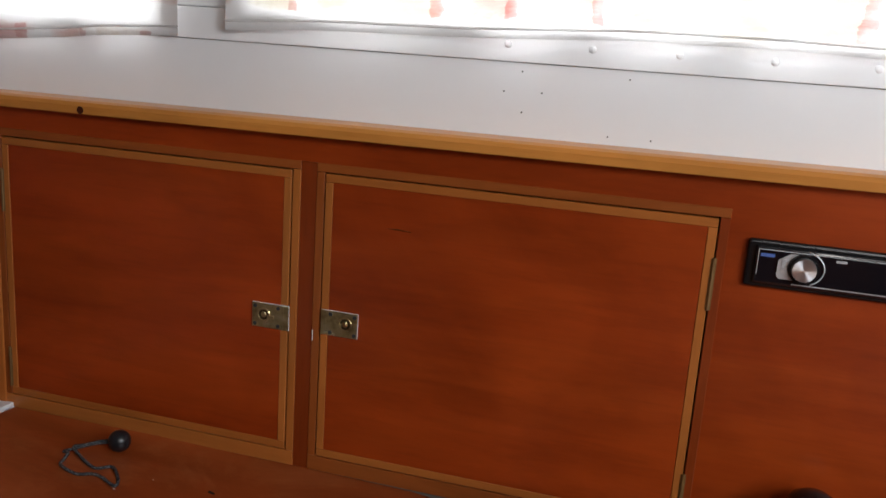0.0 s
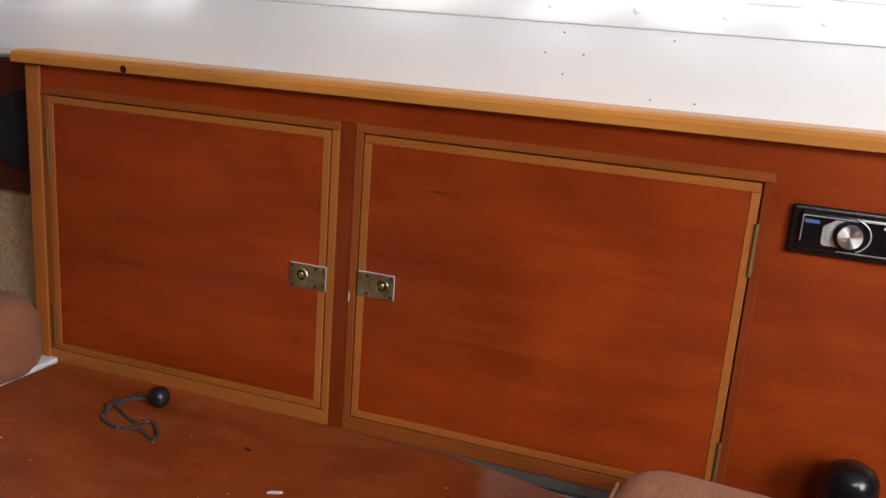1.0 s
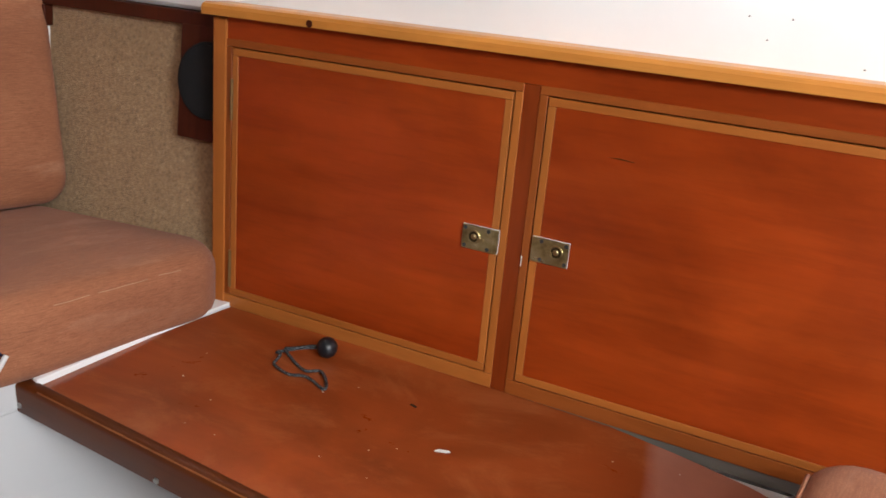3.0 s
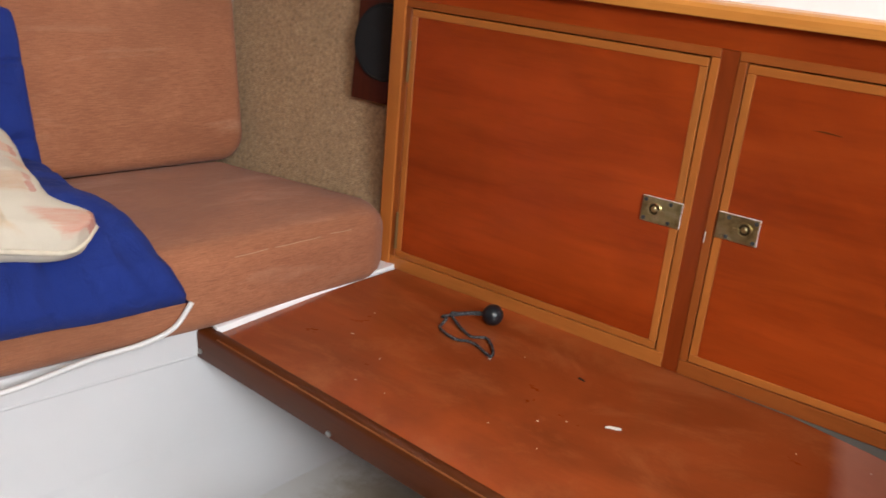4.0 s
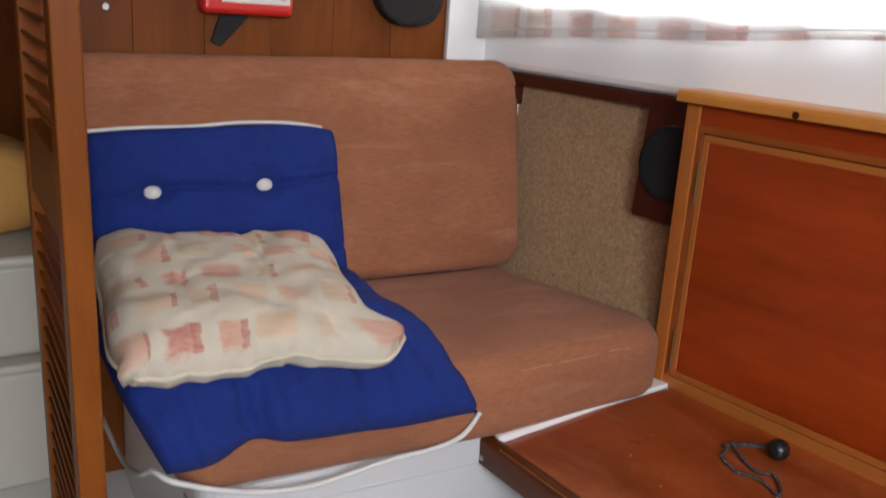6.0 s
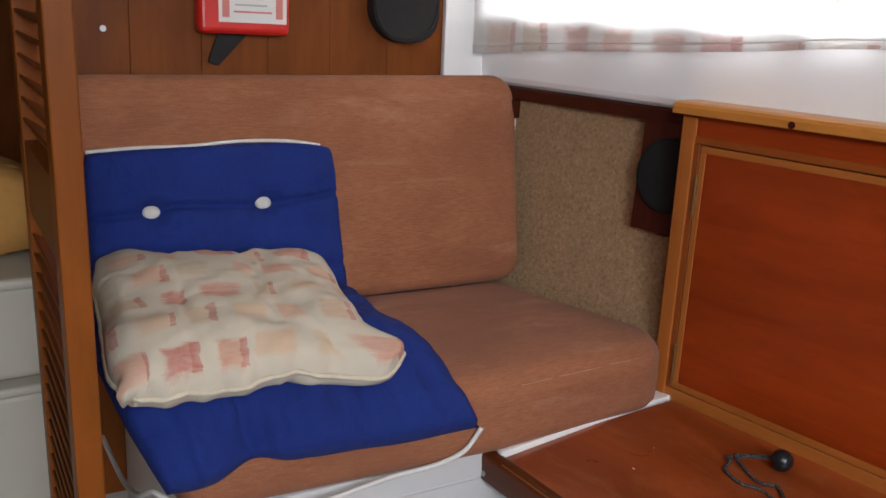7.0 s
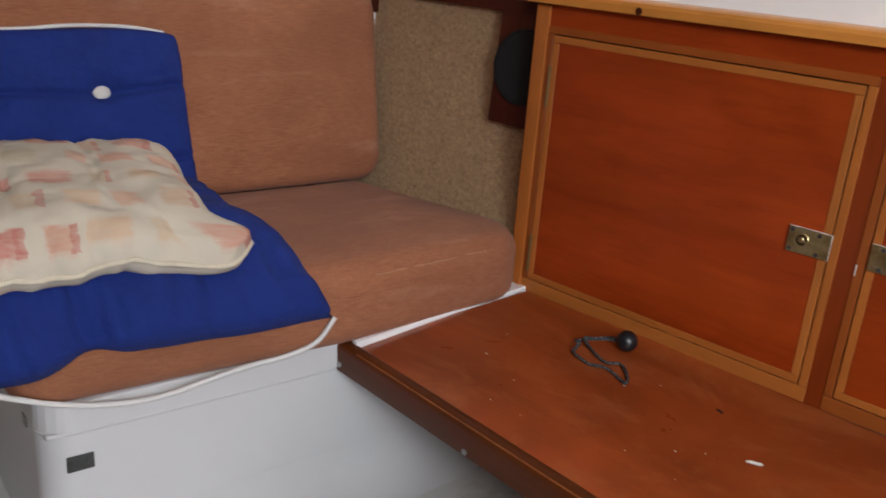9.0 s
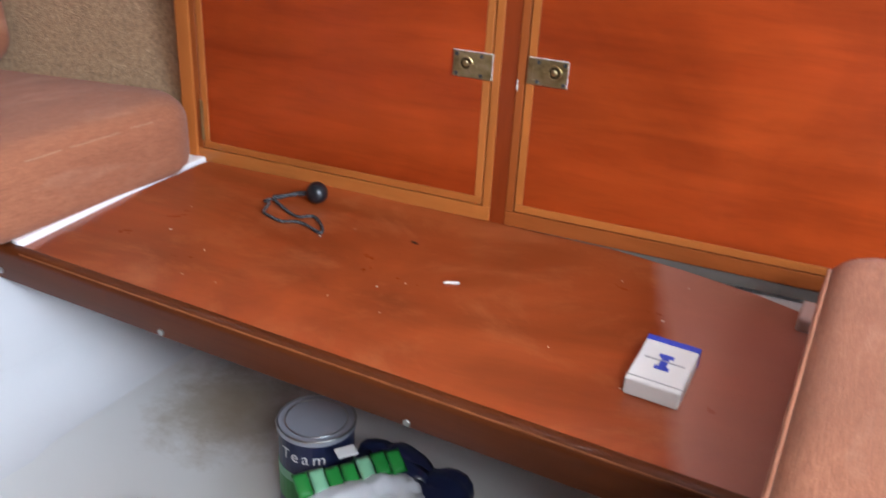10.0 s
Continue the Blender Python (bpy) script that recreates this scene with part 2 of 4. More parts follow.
def upholstery():
    """Brown ribbed chenille with rubbed pale streaks along its weave."""
    n = Nodes("brown_chenille", 0.9, Sheen_Weight=0.08, Sheen_Roughness=0.5)
    rib = n.noise(n.coords((62, 5, 62), spread=3), 9, 4, 0.75, 0.2)
    rub = n.noise(n.coords((7, 1.4, 7), spread=5), 3.5, 5, 0.65, 0.6)
    grain = n.noise(n.coords((1, 1, 1)), 420, 2)
    base = n.ramp(rib, [(0.30, (0.2565, 0.09248, 0.0430)), (0.5, (0.3557, 0.1306, 0.0612)), (0.70, (0.4503, 0.178, 0.0872))])
    base = n.mix(n.ramp(rub, [(0.56, (0, 0, 0)), (0.78, (0.55, 0.55, 0.55))]), base, (0.57, 0.30, 0.190))
    dull = n.noise(n.coords((1.0, 0.6, 1.0), spread=6), 7, 5, 0.6, 0.4)
    base = n.mix(n.ramp(dull, [(0.38, (0.45, 0.45, 0.45)), (0.58, (0, 0, 0))]), base, (0.215, 0.070, 0.030))
    base = n.mix(n.ramp(grain, [(0.35, (0.3, 0.3, 0.3)), (0.6, (0, 0, 0))]), base, (0.2, 0.075, 0.035))
    n.color(base)
    return n.bump(n.math("ADD", rib, n.math("MULTIPLY", grain, 0.6)), 0.5, 0.0015).mat


def blue_cotton():
    n = Nodes("royal_blue_cotton", 0.9)
    weave = n.noise(n.coords((1, 1, 1)), 700, 2)
    broad = n.noise(n.coords((1, 1, 1)), 14, 4)
    n.color(n.mix(n.math("MULTIPLY", n.math("ADD", weave, broad), 0.5), (0.0013, 0.0110, 0.112), (0.0032, 0.029, 0.245)))
    return n.bump(n.math("ADD", weave, n.math("MULTIPLY", n.noise(n.coords((1, 1, 1)), 24, 4, 0.55, 0.9), 7.0)), 0.5, 0.0020).mat


def print_cloth(name, ground, size, sheer, strong, ink):
    """Cream cloth with a printed pattern of brushed blocks in salmon, red, sage and sand, over its own UVs."""
    n = Nodes(name, 0.85)
    uv = n.coords((size, size, 1), "UV")
    jig = n.add("ShaderNodeTexNoise")
    jig.inputs["Scale"].default_value = 2.2
    n.link(uv, jig.inputs["Vector"])
    scaled = n.add("ShaderNodeVectorMath", operation="SCALE")
    scaled.inputs["Scale"].default_value = 0.22
    n.link(jig.outputs[1], scaled.inputs[0])
    wobble = n.add("ShaderNodeVectorMath", operation="ADD")
    n.link(uv, wobble.inputs[0])
    n.link(scaled.outputs[0], wobble.inputs[1])
    sep = n.add("ShaderNodeSeparateXYZ")
    n.link(wobble.outputs[0], sep.inputs[0])
    row = n.math("FLOOR", sep.outputs[1])
    along = n.math("ADD", sep.outputs[0], n.math("MULTIPLY", row, 0.43))
    col = n.math("FLOOR", along)
    fx, fy = n.math("SUBTRACT", n.math("FRACT", along), 0.5), n.math("SUBTRACT", n.math("FRACT", sep.outputs[1]), 0.5)
    cell = n.add("ShaderNodeCombineXYZ")
    n.link(col, cell.inputs[0])
    n.link(row, cell.inputs[1])
    dice = n.add("ShaderNodeTexWhiteNoise", noise_dimensions="2D")
    n.link(cell.outputs[0], dice.inputs["Vector"])
    chance = n.add("ShaderNodeSeparateColor")
    n.link(dice.outputs["Color"], chance.inputs[0])
    half = n.math("ADD", 0.24, n.math("MULTIPLY", chance.outputs[1], 0.14))
    brush = n.noise(n.coords((size * 1.2, size * 4, 1), "UV"), 2.0, 5, 0.7)
    ragged = n.math("MULTIPLY", n.math("SUBTRACT", brush, 0.5), 0.22)
    inside = n.math("MINIMUM", n.math("SUBTRACT", half, n.math("ABSOLUTE", fx)), n.math("SUBTRACT", 0.28, n.math("ABSOLUTE", fy)))
    block_mask = n.ramp(n.math("ADD", n.math("MULTIPLY", n.math("ADD", inside, ragged), 9.0), 0.35), [(0.0, (0, 0, 0)), (1.0, (1, 1, 1))])
    tint = n.ramp(chance.outputs[0], [(0.0, strong[0]), (0.22, strong[1]), (0.42, strong[2]), (0.62, strong[3]), (0.8, strong[1]), (1.0, strong[4])])
    dry = n.ramp(brush, [(0.3, (0.5 * ink, 0.5 * ink, 0.5 * ink)), (0.7, (0.95 * ink, 0.95 * ink, 0.95 * ink))])
    base = n.mix(n.mix(1.0, block_mask, dry, "MULTIPLY"), ground, tint)
    bar = n.math("MINIMUM", n.math("SUBTRACT", 0.07, n.math("ABSOLUTE", n.math("SUBTRACT", fx, 0.31))), n.math("SUBTRACT", 0.27, n.math("ABSOLUTE", fy)))
    bar = n.math("MULTIPLY", n.math("GREATER_THAN", n.math("ADD", bar, n.math("MULTIPLY", ragged, 0.6)), 0.0), n.math("GREATER_THAN", chance.outputs[2], 0.52))
    base = n.mix(n.math("MULTIPLY", bar, n.math("MULTIPLY", brush, 1.25 * ink)), base, (0.50, 0.085, 0.06))
    weave = n.noise(n.coords((1, 1, 1)), 600, 2)
    crease = n.noise(n.coords((1, 1, 1)), 22, 4, 0.6, 0.6)
    n.color(n.mix(n.math("MULTIPLY", crease, 0.5), base, tuple(c * 0.72 for c in ground)))
    n.bump(n.math("ADD", weave, n.math("MULTIPLY", crease, 3.0)), 0.4, 0.0015)
    if sheer:
        see = n.add("ShaderNodeBsdfTranslucent")
        n.link(base, see.inputs[0])
        both = n.add("ShaderNodeMixShader")
        both.inputs[0].default_value = sheer
        n.link(n.bsdf.outputs[0], both.inputs[1])
        n.link(see.outputs[0], both.inputs[2])
        n.link(both.outputs[0], n.tree.nodes["Material Output"].inputs[0])
    return n.mat


def carpet():
    n = Nodes("beige_hull_carpet", 0.95, Sheen_Weight=0.2)
    vec = n.coords()
    fleck, tuft, broad = n.noise(vec, 150, 4, 0.8), n.noise(vec, 420, 2), n.noise(vec, 9, 4)
    base = n.ramp(fleck, [(0.33, (0.228, 0.1231, 0.04968)), (0.46, (0.48, 0.285, 0.1382)), (0.56, (0.552, 0.342, 0.1728)), (0.69, (0.744, 0.5016, 0.2916))])
    n.color(n.mix(n.math("MULTIPLY", broad, 0.45), base, (0.30, 0.195, 0.098)))
    return n.bump(n.math("ADD", fleck, tuft), 1.0, 0.005).mat


def stained_sole():
    """White cabin sole with a brown water stain spread round one spot and scattered grime."""
    n = Nodes("stained_white_sole", 0.4)
    vec = n.coords()
    blot, wide, speck = n.noise(vec, 17, 8, 0.7, 0.25), n.noise(vec, 3.2, 5, 0.6), n.noise(vec, 130, 2)
    where = n.add("ShaderNodeVectorMath", operation="DISTANCE")
    n.link(vec, where.inputs[0])
    where.inputs[1].default_value = (-0.905, 0.795, 0)
    near = n.math("SUBTRACT", 1.0, n.math("MULTIPLY", where.outputs["Value"], 6.8))
    stain = n.ramp(n.math("ADD", n.math("MULTIPLY", near, 0.55), n.math("MULTIPLY", blot, 0.75)), [(0.43, (0, 0, 0)), (0.55, (0.30, 0.28, 0.28)), (0.68, (0.62, 0.62, 0.62)), (0.90, (0.80, 0.80, 0.80))])
    base = n.mix(n.math("MULTIPLY", wide, 0.25), (0.68, 0.675, 0.665), (0.57, 0.54, 0.46))
    base = n.mix(stain, base, (0.30, 0.235, 0.14))
    base = n.mix(n.ramp(speck, [(0.75, (0, 0, 0)), (0.79, (0.7, 0.7, 0.7))]), base, (0.12, 0.09, 0.06))
    n.color(base)
    return n.rough(blot, 0.3, 0.6).bump(blot, 0.1, 0.001).mat


def fleck_cord():
    n = Nodes("black_grey_fleck_elastic", 0.75)
    f = n.noise(n.coords(), 520, 1)
    n.color(n.ramp(f, [(0.50, (0.010, 0.011, 0.014)), (0.60, (0.13, 0.13, 0.135))]))
    return n.bump(f, 0.5, 0.0008).mat


def glass():
    n = Nodes("window_glass", 0.02, Transmission_Weight=1.0, IOR=1.05)
    n.bsdf.inputs["Base Color"].default_value = (0.97, 0.98, 0.98, 1)
    return n.mat


TURNED = turned_metal()
BRASS, CHENILLE, BLUE, CARPET, SOLE, FLECK, GLASS = brass(), upholstery(), blue_cotton(), carpet(), stained_sole(), fleck_cord(), glass()
BLOCKS = ((0.58, 0.17, 0.10), (0.72, 0.36, 0.23), (0.50, 0.42, 0.26), (0.70, 0.48, 0.30), (0.52, 0.08, 0.06))
PILLOW_PRINT = print_cloth("printed_cushion_cotton", (0.65, 0.585, 0.475), 1.15, 0.0, BLOCKS, 1.0)
CURTAIN_PRINT = print_cloth("printed_curtain_cotton", (0.90, 0.89, 0.88), 0.8, 0.55, BLOCKS, 0.5)
WORN_CHENILLE = plain("rubbed_chenille", (0.50, 0.27, 0.16), 0.9, wear=0.25, scale=200, bump=0.5)
PIPE_CLOTH = plain("cream_piping_cotton", (0.70, 0.62, 0.48), 0.85, wear=0.15, scale=120, bump=0.3)
YELLOW_CLOTH = plain("mustard_cloth", (0.54, 0.27, 0.07), 0.9, wear=0.15, scale=60, bump=0.4)


# building helpers --------------------------------------------------------
def part(name, bm, material, parent=None, label="", smooth=False):
    """Link a bmesh as one mesh object under a thing or part."""
    me = bpy.data.meshes.new(name)
    bm.normal_update()
    if smooth:
        for f in bm.faces:
            f.smooth = True
    bm.to_mesh(me)
    bm.free()
    me.materials.append(material)
    ob = new(name, me)
    if parent:
        ob.parent = parent
    if label:
        ob["label"] = label
    return ob


def thing(name, label, category, matrix=None, group="", kind=""):
    """An empty at a thing's base that carries its parts."""
    ob = tagged(new(name), label, category, group, kind)
    ob.empty_display_size = 0.05
    if matrix is not None:
        ob.matrix_world = matrix
    return ob


def block(lo, hi, bevel=0.0, segments=2, bm=None):
    """A box between two corners, with rounded edges."""
    bm = bm or bmesh.new()
    lo, hi = Vector(lo), Vector(hi)
    made = bmesh.ops.create_cube(bm, size=1.0, matrix=Matrix.Translation((lo + hi) / 2) @ Matrix.Diagonal((*(hi - lo), 1)))
    if bevel:
        edges = list({e for v in made["verts"] for e in v.link_edges})
        bmesh.ops.bevel(bm, geom=edges, offset=bevel, segments=segments, profile=0.5, affect="EDGES", clamp_overlap=True)
    return bm


def slab(outline, z0, z1, bevel=0.0, segments=3, bm=None):
    """A plan outline (anticlockwise) raised from z0 to z1, with rounded edges."""
    bm = bm or bmesh.new()
    low = [bm.verts.new((x, y, z0)) for x, y in outline]
    top = [bm.verts.new((x, y, z1)) for x, y in outline]
    bm.faces.new(low[::-1])
    bm.faces.new(top)
    for i in range(len(low)):
        j = (i + 1) % len(low)
        bm.faces.new((low[i], low[j], top[j], top[i]))
    if bevel:
        bmesh.ops.bevel(bm, geom=bm.edges[:], offset=bevel, segments=segments, profile=0.5, affect="EDGES", clamp_overlap=True)
    return bm


def round_outline(pts, radii, steps=6):
    """Corner-rounded plan outline; one radius for each corner."""
    out = []
    for i, (p, r) in enumerate(zip(pts, radii)):
        p = Vector(p)
        a, b = (Vector(pts[i - 1]) - p).normalized(), (Vector(pts[(i + 1) % len(pts)]) - p).normalized()
        if r <= 0:
            out.append(tuple(p))
            continue
        half = a.angle(b) / 2
        c = p + (a + b).normalized() * (r / math.sin(half))
        s, e = p + a * (r / math.tan(half)) - c, p + b * (r / math.tan(half)) - c
        for k in range(steps + 1):
            v = s.lerp(e, k / steps).normalized() * r
            out.append(tuple(c + v))
    return out


def inset(pts, d):
    """A convex plan outline (anticlockwise) moved inwards by d."""
    out = []
    for i, p in enumerate(pts):
        p, a, b = Vector(p), Vector(pts[i - 1]), Vector(pts[(i + 1) % len(pts)])
        e, f = (p - a).normalized(), (b - p).normalized()
        m, n = Vector((-e.y, e.x)), Vector((-f.y, f.x))
        out.append(tuple(p + (m + n) * (d / (1 + m.dot(n)))))
    return out


def soft_slab(pts, radii, z0, z1, r, crown=0.0, steps=6, r0=None):
    """A plan outline raised from z0 to z1 with edges rounded to r and, at will, a crowned top."""
    r0 = r if r0 is None else r0
    levels = [(r0 * (1 - math.sin(w)), z0 + r0 * (1 - math.cos(w))) for w in np.linspace(0, math.pi / 2, steps)]
    levels += [(r * (1 - math.cos(w)), z1 - r * (1 - math.sin(w))) for w in np.linspace(0, math.pi / 2, steps)]
    if crown:
        levels += [(r + 0.02, z1 + crown * 0.45), (r + 0.05, z1 + crown * 0.8), (r + 0.09, z1 + crown)]
    bm = bmesh.new()
    rings = []
    for d, z in levels:
        line = round_outline(inset(pts, d), [max(q - d, 0.0015) for q in radii], 6)
        rings.append([bm.verts.new((x, y, z)) for x, y in line])
    for a, b in zip(rings, rings[1:]):
        for i in range(len(a)):
            j = (i + 1) % len(a)
            bm.faces.new((a[i], a[j], b[j], b[i]))
    bm.faces.new(rings[0][::-1])
    bm.faces.new(rings[-1])
    return bm


def disc(radius, depth, matrix, segments=32, bm=None, radius2=None):
    bm = bm or bmesh.new()
    bmesh.ops.create_cone(bm, cap_ends=True, segments=segments, radius1=radius, radius2=radius if radius2 is None else radius2, depth=depth, matrix=matrix)
    return bm


def ball(radius, matrix, bm=None, u=20, v=12):
    bm = bm or bmesh.new()
    bmesh.ops.create_uvsphere(bm, u_segments=u, v_segments=v, radius=radius, matrix=matrix)
    return bm


def smooth_line(pts, steps=8, closed=False):
    """Catmull-Rom points through pts."""
    pts = [Vector(p) for p in pts]
    n = len(pts)
    out = []
    for i in range(n if closed else n - 1):
        if closed:
            p0, p1, p2, p3 = pts[i - 1], pts[i], pts[(i + 1) % n], pts[(i + 2) % n]
        else:
            p0, p1, p2, p3 = pts[max(i - 1, 0)], pts[i], pts[i + 1], pts[min(i + 2, n - 1)]
        for k in range(steps):
            t = k / steps
            out.append(0.5 * (2 * p1 + (p2 - p0) * t + (2 * p0 - 5 * p1 + 4 * p2 - p3) * t * t + (3 * p1 - p0 - 3 * p2 + p3) * t ** 3))
    if not closed:
        out.append(pts[-1])
    return out


def tube(pts, radius, sides=8, closed=False, bm=None):
    """A round cord along pts."""
    bm = bm or bmesh.new()
    rings, n = [], len(pts)
    side = None
    for i, p in enumerate(pts):
        a = pts[(i + 1) % n] if closed or i < n - 1 else p
        b = pts[i - 1] if closed or i > 0 else p
        d = (a - b).normalized()
        if side is None:
            side = d.orthogonal().normalized()
        side = (side - d * side.dot(d)).normalized()
        up = d.cross(side)
        rings.append([bm.verts.new(p + radius * (math.cos(w) * side + math.sin(w) * up)) for w in (2 * math.pi * k / sides for k in range(sides))])
    for i in range(n if closed else n - 1):
        r, s = rings[i], rings[(i + 1) % n]
        for k in range(sides):
            bm.faces.new((r[k], r[(k + 1) % sides], s[(k + 1) % sides], s[k]))
    if not closed:
        bm.faces.new(rings[0][::-1])
        bm.faces.new(rings[-1])
    return bm


def padded(centre, thick, nu, nv, uv_size=(1, 1)):
    """A stuffed sheet: centre(u, v) gives its middle, thick(u, v) its half thickness on both sides; u and v run from -1 to 1."""
    bm = bmesh.new()
    layer = bm.loops.layers.uv.new("UVMap")
    grid = [[Vector(centre(2 * i / nu - 1, 2 * j / nv - 1)) for j in range(nv + 1)] for i in range(nu + 1)]
    sides = []
    for sign in (1, -1):
        rows = []
        for i in range(nu + 1):
            row = []
            for j in range(nv + 1):
                if sign < 0 and (i in (0, nu) or j in (0, nv)):
                    row.append(sides[0][i][j])
                    continue
                du = grid[min(i + 1, nu)][j] - grid[max(i - 1, 0)][j]
                dv = grid[i][min(j + 1, nv)] - grid[i][max(j - 1, 0)]
                normal = du.cross(dv).normalized()
                h = thick(2 * i / nu - 1, 2 * j / nv - 1, sign)
                row.append(bm.verts.new(grid[i][j] + normal * h * sign))
            rows.append(row)
        sides.append(rows)
    for sign, rows in zip((1, -1), sides):
        for i in range(nu):
            for j in range(nv):
                quad, at = [rows[i][j], rows[i + 1][j], rows[i + 1][j + 1], rows[i][j + 1]], [(i, j), (i + 1, j), (i + 1, j + 1), (i, j + 1)]
                if sign < 0:
                    quad, at = quad[::-1], at[::-1]
                f = bm.faces.new(quad)
                for loop, (a, b) in zip(f.loops, at):
                    loop[layer].uv = (a / nu * uv_size[0], b / nv * uv_size[1])
    return bm


def words(text, size, matrix, material, parent, name="lettering"):
    """Flat lettering with the built-in font, as a mesh."""
    curve = bpy.data.curves.new(name, "FONT")
    curve.body, curve.size, curve.align_x, curve.align_y = text, size, "CENTER", "CENTER"
    temp = bpy.data.objects.new(name, curve)
    me = bpy.data.meshes.new_from_object(temp)
    bpy.data.objects.remove(temp)
    me.transform(matrix)
    me.materials.append(material)
    ob = new(name, me)
    ob.parent = parent
    return ob


def wave(*at):
    return noise.noise(Vector(at))


# the cabin ---------------------------------------------------------------
HINGE = Vector((-1.1, 1.0, 0.266))


def settled(deg, shift):
    """A slight list and shift about the corner where seat, table and locker meet."""
    turn = Matrix.Rotation(radians(deg[2]), 4, "Z") @ Matrix.Rotation(radians(deg[1]), 4, "Y") @ Matrix.Rotation(radians(deg[0]), 4, "X")
    return Matrix.Translation(HINGE + Vector(shift)) @ turn @ Matrix.Translation(-HINGE)


SETTEE = settled((-1.13, -1.32, 2.54), (0.0019, -0.0099, -0.0067)) @ pose(-1.257, 0.276, 0, 0, 0, -12)  # x out of the seat, y along it towards the hull
TABLE = settled((2.98, 0.67, 2.05), (0.0042, -0.0083, 0.0097))
BASE_TOP, SEAT_TOP, TABLE_TOP, AFT_TOP = 0.261, 0.388, 0.264, 0.266
FACE_Y = 1.002


def structure(name, bm, material, label, category):
    return tagged(part(name, bm, material), label, category, kind="structure")


floor = structure("floor", block((-3.2, -1.6, -0.06), (1.5, 1.32, 0.0)), SOLE, "stained white moulded cabin sole", "floor")

# unseen dark boards, added so the white sole bounces less light upwards
sole = structure("floor", block((-0.95, -1.55, 0.001), (1.43, 0.12, 0.012), 0.002), BOARD_WOOD, "unseen dark boards added to cut light bouncing off the sole", "floor")

# side of the cabin over the locker: lower panel, upper strip, pillars and header round two windows
wall_hull = structure("wall_hull", block((-3.2, 1.12, 0), (1.5, 1.18, 0.73)), LINER, "white hull lining below the side deck", "wall")
bm = bmesh.new()
profile = [(1.13, 0.722), (1.066, 0.722), (1.055, 0.724), (1.048, 0.730), (1.046, 0.739), (1.046, 0.836), (1.13, 0.836)]
ends = [[bm.verts.new((x, y, z)) for y, z in profile] for x in (-1.765, 1.45)]
for i in range(len(profile)):
    j = (i + 1) % len(profile)
    bm.faces.new((ends[0][i], ends[0][j], ends[1][j], ends[1][i]))
bm.faces.new(ends[0][::-1])
bm.faces.new(ends[1])
bmesh.ops.recalc_face_normals(bm, faces=bm.faces[:])
wall_side = structure("wall_side", bm, LINER, "smooth white cabin side with a rounded lower edge", "wall")
bm = block((-0.860, 1.0435, 0.8371), (1.45, 1.13, 0.878), 0.001)
sill = structure("trim", block((-1.765, 1.0455, 0.8365), (-0.8605, 1.13, 0.856), 0.001), LINER, "white sill under the settee window", "trim")
wall_strip = structure("trim", bm, LINER, "white screwed trim strip under the windows", "trim")
for i, x in enumerate((-0.377, -0.275, -0.175, -0.071, 0.036, 0.14)):
    part("screw_cap", ball(0.0045, Matrix.Translation((x, 1.0435, 0.8575)) @ Matrix.Diagonal((1, 0.35, 1, 1)), None, 12, 8), LINER, wall_strip, "", True)
for x0, x1 in ((-1.765, -1.60), (-0.86, -0.72), (1.2, 1.45)):
    structure("wall_pillar", block((x0, 1.046, 0.879 if x0 > -0.9 else 0.8565), (x1, 1.13, 1.13), 0.003), LINER, "white pillar between the cabin windows", "wall")
structure("wall_header", block((-1.765, 1.046, 1.131), (1.45, 1.13, 1.56), 0.003), LINER, "white cabin side above the windows", "wall")
for n, (x0, x1) in enumerate(((-1.60, -0.86), (-0.72, 1.2)), 1):
    win = thing(f"window_{n}", "long cabin window behind thin printed curtains", "window", kind="structure")
    pane = part("pane", block((x0 - 0.01, 1.088, 0.872 if n == 2 else 0.850), (x1 + 0.01, 1.094, 1.135)), GLASS, win)
    pane.visible_shadow = False

# small screw holes in the cabin side
holes = [(-0.357, 0.826), (-0.354, 0.777), (-0.378, 0.801), (-0.331, 0.802), (-0.228, 0.826), (-0.247, 0.757), (-0.196, 0.757)]
for x, z in holes:
    part("screw_hole", disc(0.0010, 0.001, Matrix.Translation((x, 1.0457, z)) @ Matrix.Rotation(radians(90), 4, "X"), 8), SHADOW_GAP, wall_side)

# closing walls and ceiling; they also keep stray sky light out
structure("ceiling", block((-3.2, -1.6, 1.56), (1.5, 1.32, 1.62)), CREAM, "cream moulded cabin ceiling", "ceiling")
# unseen wall in dark wood so the varnish reflects less white
structure("wall_far_side", block((-3.2, -1.62, 0), (1.5, -1.56, 1.56)), PLANK_WOOD, "unseen varnished wooden cabin side, kept dark to cut reflections", "wall")
# added where the sky leaked in above the hull lining
structure("wall_fore_side", block((-3.2, 1.06, 0.731), (-1.7655, 1.18, 1.56)), PLANK_WOOD, "varnished wooden side of the fore cabin, added to block sky light", "wall")
structure("wall_aft", block((1.44, -1.6, 0), (1.5, 1.13, 1.56)), PLANK_WOOD, "varnished wooden bulkhead beside the companionway", "wall")
structure("wall_forward", block((-3.2, -1.6, 0), (-3.14, 1.32, 1.56)), PLANK_WOOD, "varnished wooden end wall of the fore cabin", "wall")

